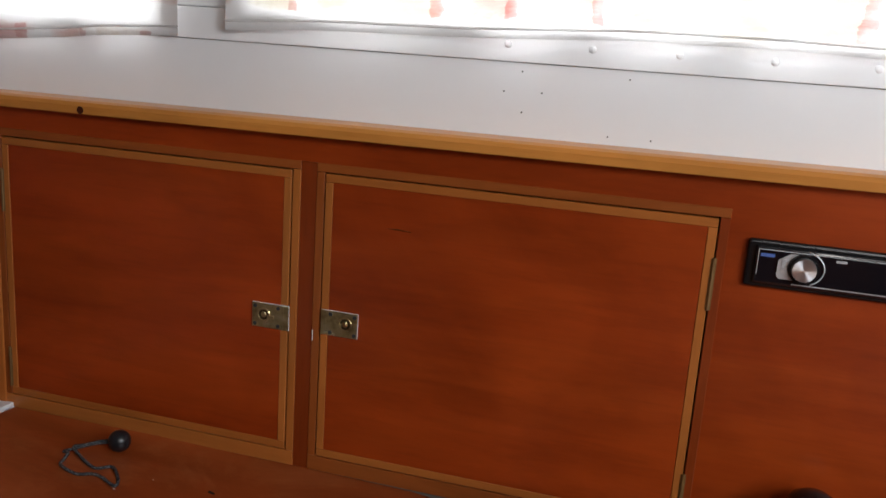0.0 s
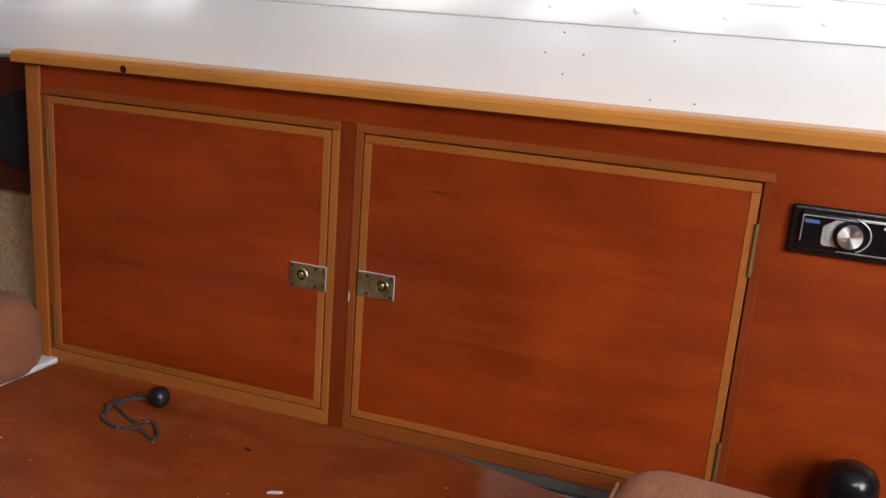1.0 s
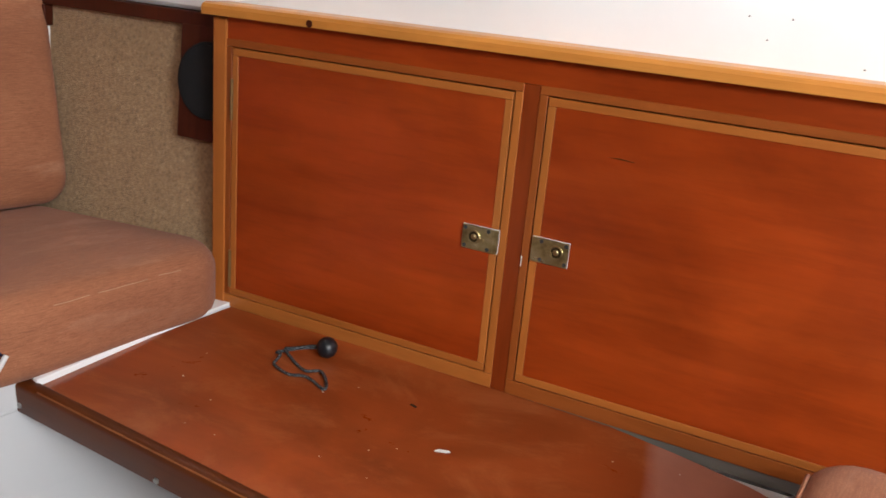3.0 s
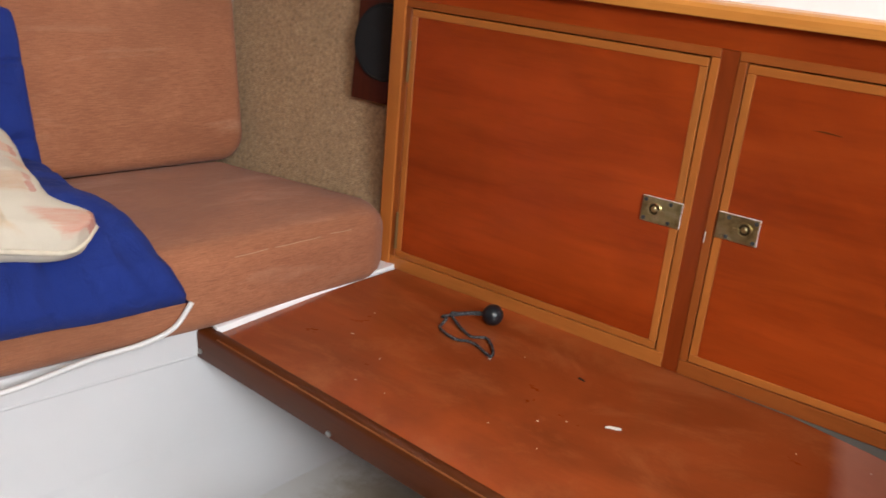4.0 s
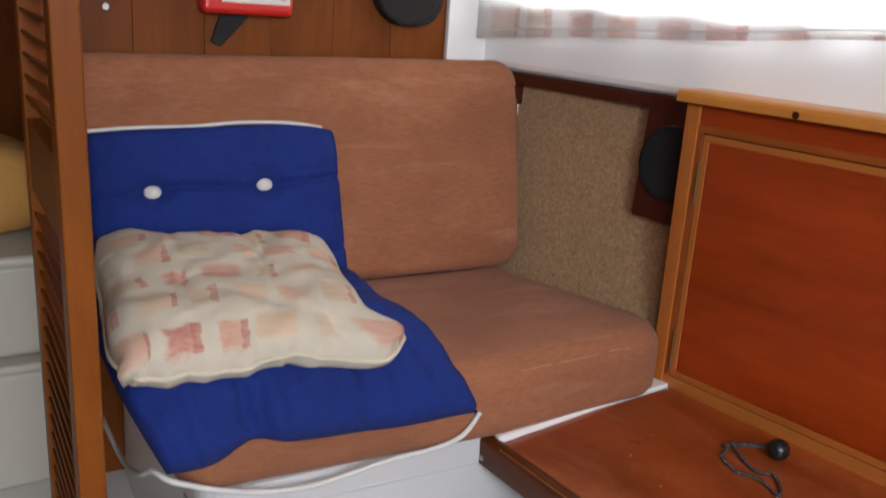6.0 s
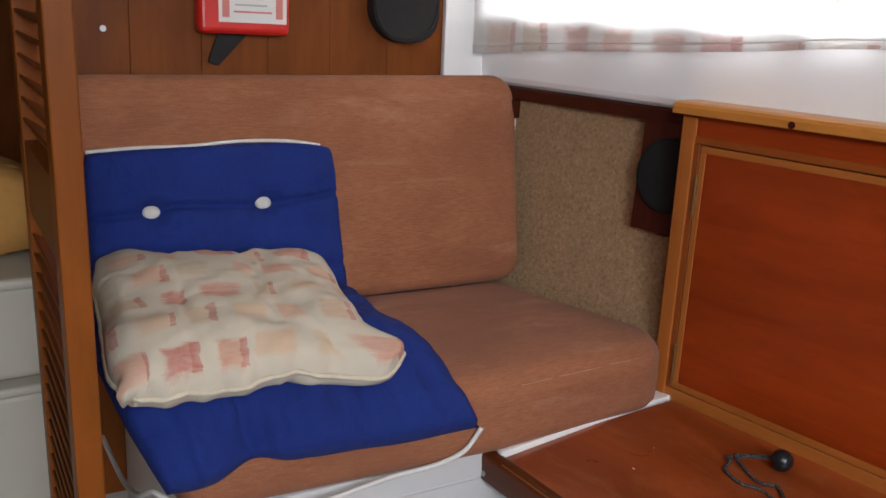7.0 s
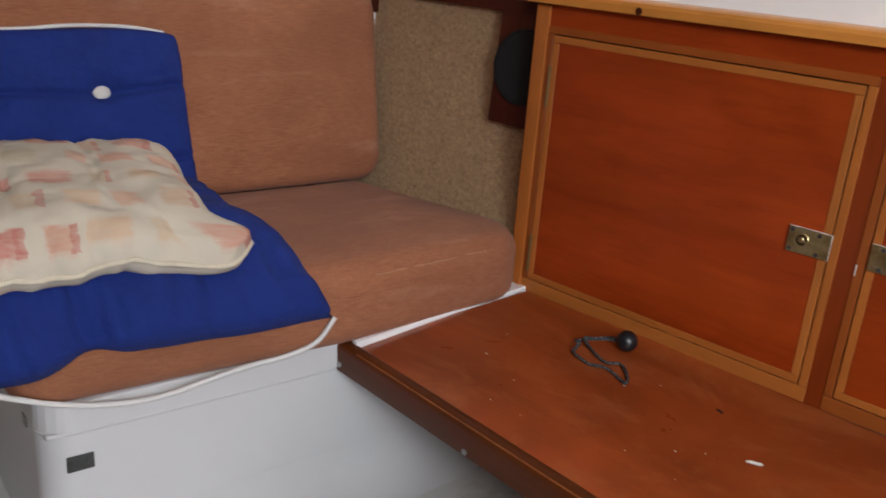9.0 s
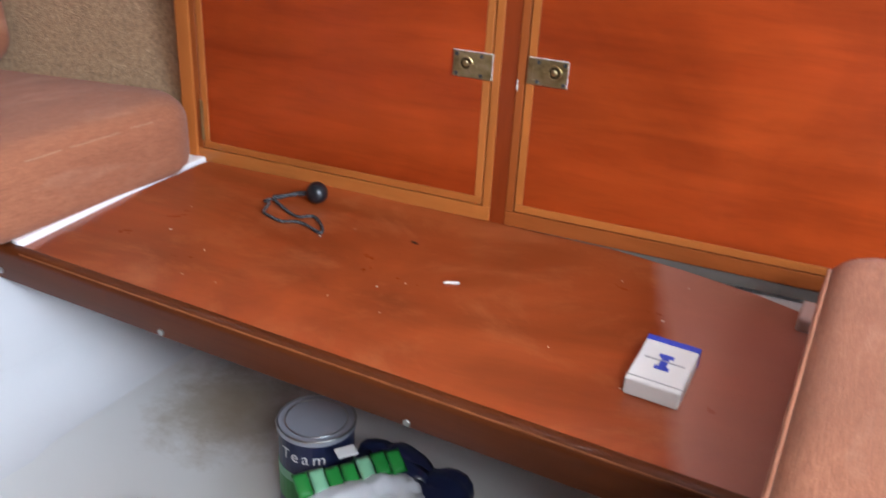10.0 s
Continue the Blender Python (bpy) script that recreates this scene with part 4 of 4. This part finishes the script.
# printed scatter cushion
pillow = thing("scatter_cushion", "cream scatter cushion printed with salmon blocks", "cushion", SETTEE)
C_BL, C_BR, C_TR, C_TL = Vector((0.044, -0.106, 0.432)), Vector((0.046, 0.216, 0.428)), Vector((-0.285, 0.264, 0.476)), Vector((-0.330, -0.070, 0.484))


def pillow_mid(u, v):
    t = min(1.0, max(0.0, (u - v - 1.50) / 0.32))
    ear = t * t * (3 - 2 * t)
    u, v = u + (u * math.sqrt(1 - v * v / 2) - u) * 0.95 * ear, v + (v * math.sqrt(1 - u * u / 2) - v) * 0.95 * ear
    a, b = (u + 1) / 2, (v + 1) / 2
    pinch_u, pinch_v = 0.016 * (1 - v * v) * u, 0.016 * (1 - u * u) * v
    a, b = a - pinch_u, b - pinch_v
    p = C_BL.lerp(C_BR, a).lerp(C_TL.lerp(C_TR, a), b)
    middle = C_BL.lerp(C_BR, 0.5).lerp(C_TL.lerp(C_TR, 0.5), 0.5)
    p = p.lerp(middle, 0.15 * (u * v) ** 6)
    p += Vector((0.040, 0.066, -0.014)) * ear
    ripple = 0.004 * math.sin(23 * u + 3 * v) * v ** 4 + 0.004 * math.sin(19 * v) * u ** 4
    return p + Vector((ripple, 0, 0.012 * wave(2 * u, 2 * v, 7) + 0.012 * (1 - u * u) * (1 - v * v)))


bm = padded(pillow_mid, puff(0.047, 0.34, (), 0.65), 64, 64, (5.0, 5.0))
part("cover", bm, PILLOW_PRINT, pillow, "", True)
rim = [pillow_mid(u, -1) for u in np.linspace(-1, 1, 24)] + [pillow_mid(1, v) for v in np.linspace(-1, 1, 24)[1:]] + [pillow_mid(u, 1) for u in np.linspace(1, -1, 24)[1:]] + [pillow_mid(-1, v) for v in np.linspace(1, -1, 24)[1:-1]]
part("piped_edge", tube(rim, 0.0034, 6, True), PIPE_CLOTH, pillow, "", True)


# table -------------------------------------------------------------------
table = thing("table_board", "worn varnished mahogany table board with a raised front rail", "table", TABLE)
OUTLINE = [(-1.150, 0.670), (-0.236, 0.5835), (-0.196, 0.922), (-0.27, 0.950), (-0.36, 0.972), (-0.46, 0.990), (-0.55, 0.9985), (-0.64, 1.0005), (-1.086, 1.0005)]
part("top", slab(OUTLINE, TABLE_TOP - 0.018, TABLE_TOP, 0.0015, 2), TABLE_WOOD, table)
rail_len = 0.932
outline = [(0.0, -0.010), (0.0425, -0.010), (0.0450, -0.0090), (0.0460, -0.0065)] + [(0.037 + 0.009 * math.cos(w), 0.001 + 0.009 * math.sin(w)) for w in np.linspace(0, math.pi / 2, 9)] + [(0.004, 0.010), (0.0012, 0.0088), (0.0, 0.006)]
bm = bmesh.new()
cuts = [[bm.verts.new((x, y, z)) for y, z in outline] for x in (-0.017, rail_len)]
for i in range(len(outline)):
    j = (i + 1) % len(outline)
    bm.faces.new((cuts[0][i], cuts[0][j], cuts[1][j], cuts[1][i]))
bm.faces.new(cuts[0][::-1])
bm.faces.new(cuts[1])
bmesh.ops.recalc_face_normals(bm, faces=bm.faces[:])
bmesh.ops.bevel(bm, geom=[e for e in bm.edges if all(v.co.x < 0 for v in e.verts)], offset=0.006, segments=4, affect="EDGES")
for e in bm.edges:
    e.smooth = len(e.link_faces) == 2 and e.calc_face_angle(0) < radians(40)
rail = part("front_rail", bm, RAIL_WOOD, table, "dark rounded mahogany rail", True)
# pale tube paints both the rub and the highlight along the rail
part("worn_edge", tube([Vector((0.03 + 0.011 * k, 0.0434 + 0.0004 * wave(k * 0.4, 3, 1), 0.0058)) for k in range(81)], 0.0015, 8), WORN_LIT_EDGE, rail, "rubbed pale edge of the rail with its highlight painted in", True)
rail.matrix_local = pose(-1.149, 0.6626, 0.223, 90, 0, -5.6)
for k, (s, z) in enumerate(((-0.004, 0.014), (0.2515, 0.0085), (0.570, 0.0075))):
    bm = disc(0.0042, 0.003, Matrix.Translation((s, z, 0.0108)), 14)
    bmesh.ops.bevel(bm, geom=bm.edges[:], offset=0.0008, segments=1, affect="EDGES")
    part("screw", bm, STEEL, rail)
rng = random.Random(4)
bm = bmesh.new()
for k in range(16):
    x, y = rng.uniform(-1.05, -0.3), rng.uniform(0.67, 0.97)
    r = rng.uniform(0.0005, 0.0013)
    ball(r, Matrix.Translation((x, y, TABLE_TOP)) @ Matrix.Diagonal((rng.uniform(0.8, 2.2), 1, 0.4, 1)), bm, 6, 4)
tagged(part("paint_specks", bm, PAINT_FLAKE, table), kind="stuff")
part("dent", slab(round_outline([(-0.704, 0.893), (-0.693, 0.890), (-0.691, 0.893), (-0.702, 0.897)], [0.002] * 4, 3), TABLE_TOP - 0.001, TABLE_TOP + 0.0004), SHADOW_GAP, table)

flake = tagged(part("paint_flake", slab(round_outline([(-0.629, 0.812), (-0.613, 0.817), (-0.608, 0.821), (-0.612, 0.823), (-0.624, 0.819)], [0.001] * 5, 2), TABLE_TOP + 0.0003, TABLE_TOP + 0.0013, 0.0004, 1), PAINT_FLAKE), "curled white paint flake lying on the table", "debris")
flake.matrix_world = TABLE

bungee = thing("bungee_loop", "black ball with a flecked elastic loop on the table", "bungee", TABLE @ Matrix.Translation((-0.867, 0.944, TABLE_TOP)))
part("ball", ball(0.0155, Matrix.Translation((0, 0, 0.0155)), None, 28, 18), RUBBER, bungee, "", True)
o = Vector((-0.867, 0.944, 0))
path = [Vector((x, y, z)) - o for x, y, z in (
    (-0.878, 0.940, 0.013), (-0.900, 0.935, 0.009), (-0.922, 0.919, 0.005), (-0.931, 0.910, 0.004), (-0.921, 0.905, 0.006), (-0.919, 0.893, 0.003), (-0.916, 0.882, 0.003),
    (-0.902, 0.874, 0.003), (-0.880, 0.868, 0.003), (-0.862, 0.875, 0.003), (-0.845, 0.872, 0.003), (-0.819, 0.860, 0.003), (-0.821, 0.872, 0.003), (-0.836, 0.890, 0.003),
    (-0.850, 0.899, 0.003), (-0.865, 0.889, 0.003), (-0.883, 0.895, 0.003), (-0.905, 0.908, 0.004), (-0.921, 0.917, 0.009), (-0.912, 0.926, 0.009), (-0.893, 0.939, 0.012), (-0.878, 0.944, 0.014))]
part("elastic", tube(smooth_line(path, 8), 0.0022, 8), FLECK, bungee, "black elastic with grey flecks", True)

pack = thing("cigarette_pack", "white cardboard pack with a blue band lying on the table", "pack", TABLE @ pose(-0.354, 0.730, TABLE_TOP, 0, 0, -7))
part("carton", block((-0.0285, -0.044, 0.0), (0.0285, 0.044, 0.0205), 0.0022, 2), WHITE_CARD, pack)
part("band", block((-0.0287, 0.0345, 0.0008), (0.0287, 0.0443, 0.0214), 0.001, 1), BLUE_INK, pack)
bm = block((-0.0040, -0.012, 0.0206), (0.0040, 0.011, 0.0214))
block((-0.0075, 0.008, 0.0206), (0.0075, 0.0135, 0.0214), 0, 1, bm)
block((-0.0075, -0.0145, 0.0206), (0.0075, -0.009, 0.0214), 0, 1, bm)
part("emblem", bm, BLUE_INK, pack)
part("print_bar", block((-0.021, 0.0005, 0.0206), (0.021, 0.0019, 0.0216)), GREY_INK, pack)
part("flap_edge", block((-0.0287, -0.0375, 0.0206), (0.0287, -0.0368, 0.0213)), GREY_INK, pack)


# the other seat ----------------------------------------------------------
OTHER = pose(-0.205, 0.60, 0, 0, 0, -5)
other_base = thing("seat_box", "white moulded seat box across the table", "seat base", OTHER)
part("box", block((0.012, -0.50, 0.0), (0.58, 0.40, 0.232), 0.006), GELCOAT, other_base)
part("rim", block((0.0, -0.502, 0.2325), (0.58, 0.40, AFT_TOP), 0.008, 3), GELCOAT, other_base)
other = thing("seat_cushion", "worn brown chenille seat cushion across the table", "cushion", OTHER)
bm = soft_slab([(-0.024, -0.50), (0.40, -0.50), (0.40, 0.290), (-0.024, 0.290)], [0.04, 0.04, 0.04, 0.06], AFT_TOP + 0.001, SEAT_TOP - 0.003, 0.030, 0.006, 6, 0.014)
part("cover", bm, CHENILLE, other, "", True)
part("piping", tube(smooth_line([(-0.021, s, 0.374) for s in (-0.45, -0.2, 0.0, 0.15, 0.23)], 5), 0.0022, 6), CHENILLE, other, "", True)
part("tab", block((-0.040, 0.308, 0.2362), (0.002, 0.360, 0.274), 0.004), GELCOAT, other_base)

# ledge behind the table
structure("trim_ledge", block((-1.10, 0.90, 0.19), (-0.14, 1.0015, 0.2500), 0.003), GELCOAT, "white moulded ledge behind the table", "ledge")


# under the table ---------------------------------------------------------
tin = thing("paint_tin", "small tin with grey lid and navy label standing on the sole", "tin", pose(-0.717, 0.690, 0.0, 0, 0, 6))
bm = disc(0.0455, 0.108, Matrix.Translation((0, 0, 0.054)), 40)
part("can", bm, NAVY_LABEL, tin)
bm = disc(0.0475, 0.006, Matrix.Translation((0, 0, 0.111)), 40)
part("lid", bm, TIN_LID, tin, "grey pressed lid")
part("lid_rim", tube([Vector((0.0465 * math.cos(w), 0.0465 * math.sin(w), 0.114)) for w in (2 * math.pi * k / 40 for k in range(40))], 0.0016, 6, True), STEEL, tin, "", True)
part("lid_groove", tube([Vector((0.037 * math.cos(w), 0.037 * math.sin(w), 0.1142)) for w in (2 * math.pi * k / 40 for k in range(40))], 0.0010, 6, True), STEEL, tin, "", True)
part("label_panel", disc(0.0459, 0.040, Matrix.Translation((0, 0, 0.038)), 40), GREEN_PRINT, tin, "green lower label")
part("label_stripe", disc(0.0461, 0.012, Matrix.Translation((0, 0, 0.056)), 40), PALE_GREEN, tin, "pale green label stripe")
for k, ch in enumerate("Team"):
    w = radians(-116 + k * 16.5 + (4 if k == 3 else 0))
    words(ch, 0.0215, pose(0.0462 * math.cos(w), 0.0462 * math.sin(w), 0.088, 90, 0, math.degrees(w) + 90), WHITE_CARD, tin, "letter")

bag = thing("plastic_pack", "white plastic pack with a green striped end beside the tin", "plastic pack", pose(-0.688, 0.584, 0.0, 0, 0, 49))
part("pouch", padded(lambda u, v: (0.064 + 0.066 * u, -0.078 + 0.074 * v, 0.056 + 0.010 * v - 0.012 * u * u), puff(0.052, 0.22), 28, 28), PLASTIC_BAG, bag, "", True)
for k in range(7):
    lo, hi = 0.002 + 0.0182 * k, 0.0012 + 0.0182 * (k + 1)
    bm = padded(lambda u, v, lo=lo, hi=hi: ((lo + hi) / 2 + (hi - lo) / 2 * u, -0.010 + 0.014 * v, 0.108 + 0.006 * v + 0.002 * math.sin(40 * (lo + hi))), puff(0.003), 6, 6)
    part("printed_fold", bm, (GREEN_PRINT, PALE_GREEN, GREEN_PRINT, WHITE_CARD)[k % 3], bag, "", True)
part("tag", block((0.060, 0.012, 0.112), (0.084, 0.030, 0.1145), 0.001, 1), WHITE_CARD, bag)
strapbag = thing("dark_bag", "dark crumpled bag with pale cord on the sole", "bag", pose(-0.600, 0.690, 0))
part("pouch", padded(lambda u, v: (0.075 * u, 0.042 * v, 0.040 + 0.012 * wave(2 * u, 2 * v, 9) - 0.012 * u), puff(0.040, 0.4), 24, 16), NAVY_LABEL, strapbag, "", True)
part("cord", tube(smooth_line([(-0.045, -0.010, 0.086), (-0.02, -0.028, 0.078), (0.015, -0.034, 0.066), (0.045, -0.030, 0.056), (0.07, -0.04, 0.035)], 6), 0.0035, 8), CORD, strapbag, "pale cord", True)
part("crumpled_film", padded(lambda u, v: (0.055 + 0.050 * u, -0.045 + 0.026 * v, 0.040 + 0.012 * wave(3 * u, 3 * v, 4)), puff(0.020, 0.3, (), 1.0, 0.6), 24, 16), PLASTIC_BAG, strapbag, "crumpled pale plastic film", True)
shoe = thing("stool_pad", "dark brown rounded pad on the sole", "pad", pose(-0.850, 0.556, 0.0, 0, 0, 20))
part("pad", soft_slab([(-0.06, -0.10), (0.05, -0.10), (0.05, 0.02), (-0.06, 0.02)], [0.03] * 4, 0.0, 0.03, 0.008), BOARD_WOOD, shoe, "", True)


# on the bulkhead ---------------------------------------------------------
blanket = thing("fire_blanket", "red fire blanket case with a white label on the bulkhead", "fire blanket", SETTEE @ pose(-0.545, -0.024, 0.014))
part("case", block((0.0005, 0.165, 0.803), (0.038, 0.320, 1.03), 0.010, 4), RED_PLASTIC, blanket)
part("label", block((0.0375, 0.197, 0.822), (0.0390, 0.313, 1.01), 0.0006, 1), WHITE_CARD, blanket, "white printed label")
for k in range(12):
    part("print_line", block((0.0388, 0.222 + 0.002 * (k % 2), 0.838 + 0.011 * k), (0.0394, 0.287 - 0.008 * (k % 3), 0.841 + 0.011 * k)), GREY_INK if k % 4 == 1 else PALE_RED_INK, blanket)
for s in (0.203, 0.294):
    part("print_bar", block((0.0388, s, 0.830), (0.0394, s + 0.012, 0.995)), PALE_RED_INK, blanket)
part("pull_tape", slab(round_outline([(0.185, 0.757), (0.202, 0.750), (0.255, 0.806), (0.203, 0.806)], [0.004] * 4), 0.010, 0.014, 0.001, 1), BLACK_CLOTH, blanket, "black pull tape").matrix_local = Matrix(((0, 0, 1, 0), (1, 0, 0, 0), (0, 1, 0, 0), (0, 0, 0, 1)))
pouch = thing("cloth_bag", "black rounded cloth bag hung on the bulkhead", "bag", SETTEE @ pose(-0.545, 0, 0.022))
bm = slab(round_outline([(0.455, 0.792), (0.590, 0.792), (0.590, 1.05), (0.455, 1.05)], [0.062, 0.05, 0.02, 0.02], 10), 0.001, 0.03, 0.008, 3)
part("cloth", bm, BLACK_CLOTH, pouch).matrix_local = Matrix(((0, 0, 1, 0), (1, 0, 0, 0), (0, 1, 0, 0), (0, 0, 0, 1)))


binding = smooth_line([(0.029, 0.460, 1.0), (0.029, 0.458, 0.87), (0.029, 0.475, 0.815), (0.029, 0.520, 0.796), (0.029, 0.565, 0.812), (0.029, 0.586, 0.86), (0.029, 0.586, 1.0)], 8)
part("bound_edge", tube(binding, 0.0035, 6), BLACK_CLOTH, pouch, "", True)


# curtains ----------------------------------------------------------------
def curtain(x0, x1, z0, z1, folds, seed):
    thing_ob = thing("curtain", "thin white curtain printed with faint pink blocks", "curtain", Matrix.Translation((x0, 1.024, z1)), "cabin curtains")
    width = x1 - x0
    bm = bmesh.new()
    layer = bm.loops.layers.uv.new("UVMap")
    nx, nz = int(width * 150), 16

    def at(i, j, back):
        x, t = width * i / nx, j / nz
        depth = 0.010 * math.sin(folds * x + 2.1 * math.sin(5 * x + seed)) * (0.45 + 0.55 * t) + 0.004 * wave(9 * x, 3 * t, seed)
        drop = (z1 - (z0(x0 + x) if callable(z0) else z0)) * t + 0.0015 * t * math.sin(13 * x + seed)
        return (x + 0.006 * math.sin(folds * x * 0.5 + seed) * t, depth + back, -drop)
    for back in (0.0, 0.0012):
        rows = [[bm.verts.new(at(i, j, back)) for j in range(nz + 1)] for i in range(nx + 1)]
        for i in range(nx):
            for j in range(nz):
                quad = [rows[i][j], rows[i][j + 1], rows[i + 1][j + 1], rows[i + 1][j]]
                if back:
                    quad.reverse()
                f = bm.faces.new(quad)
                for loop in f.loops:
                    loop[layer].uv = (loop.vert.co.x * 13, loop.vert.co.z * 13)
        if back:
            for i in range(nx):
                bm.faces.new((keep[i][nz], keep[i + 1][nz], rows[i + 1][nz], rows[i][nz]))
        keep = rows
    part("cloth", bm, CURTAIN_PRINT, thing_ob, "", True)
    hem = [Vector(at(i, nz - 0.6, -0.0012)) for i in range(nx + 1)]
    part("hem", tube(hem, 0.0016, 5), CURTAIN_PRINT, thing_ob, "", True)
    return thing_ob


curtain(-1.682, -0.822, lambda x: 0.778 + 0.070 * (x + 1.682), 1.16, 42, 1)
curtain(-0.752, 1.15, lambda x: 0.851 + 0.036 * min(0.5, x + 0.752), 1.16, 34, 3)


# louvred door and the fore cabin -----------------------------------------
LEAF = Matrix.Translation((-1.141, 0.098, 0.0)) @ Matrix.Rotation(math.atan2(0.153, -0.988), 4, "Z")
leaf = thing("louvre_door", "open varnished louvred folding door leaf", "door", LEAF)
W, T = 0.31, 0.026
for x0, x1 in ((0.0, 0.034), (W - 0.034, W)):
    part("stile", block((x0, -T, 0.02), (x1, 0.0, 1.50), 0.002), LOUVRE_Z, leaf)
RAILS = ((0.02, 0.12), (0.61, 0.695), (1.42, 1.50))
for z0, z1 in RAILS:
    part("rail", block((0.0343, -T + 0.002, z0), (W - 0.0343, -0.002, z1), 0.0015), LOUVRE_X, leaf)
slat = None
for z0, z1 in ((0.125, 0.605), (0.70, 1.415)):
    for k in range(int((z1 - z0) / 0.0243)):
        if slat is None:
            bm = block((0.0345, -0.0125, -0.0018), (W - 0.0345, 0.0125, 0.0018), 0.0008, 1)
            bmesh.ops.rotate(bm, verts=bm.verts[:], cent=(0, 0, 0), matrix=Matrix.Rotation(radians(32), 3, "X"))
            slat = part("slat", bm, LOUVRE_X, leaf)
            slat.location = (0, -T / 2, z0 + 0.014)
        else:
            ob = new("slat", slat.data)
            ob.parent, ob.location = leaf, (0, -T / 2, z0 + 0.014 + 0.0243 * k)

berth = thing("berth_front", "cream moulded berth front with a step in the fore cabin", "berth", pose(-1.80, 0.10, 0, 0, 0, -8))
part("face", block((-0.60, -0.60, 0.0), (0.0, 0.20, 0.215), 0.012, 3), CREAM, berth)
part("step", block((-0.60, -0.60, 0.2155), (0.012, 0.20, 0.232), 0.006, 3), CREAM, berth)
part("upper_face", block((-0.60, -0.60, 0.2325), (-0.02, 0.20, 0.395), 0.012, 3), CREAM, berth)
part("berth_top", block((-0.60, -0.60, 0.3955), (0.006, 0.20, 0.415), 0.008, 3), CREAM, berth)
roll = thing("rolled_cover", "rolled mustard cloth lying on the berth", "cloth", pose(-1.96, 0.10, 0.415, 0, 0, -8))
part("cloth", padded(lambda u, v: (-0.05 + 0.12 * v, 0.22 * u, 0.075 + 0.02 * wave(2 * u, 2 * v, 3)), puff(0.078, 0.4), 24, 20), YELLOW_CLOTH, roll, "", True)
loop = thing("rope", "thin cream rope hung from the fore cabin ceiling", "rope", pose(-1.93, 0.205, 0.0))
part("strand", tube(smooth_line([(0, 0.0, 1.565), (0, 0.012, 1.30), (0, 0.030, 1.05), (0, 0.034, 0.93), (0, 0.024, 0.84), (0, 0.0, 0.79), (0, -0.03, 0.80)], 8), 0.003, 6), CORD, loop, "", True)
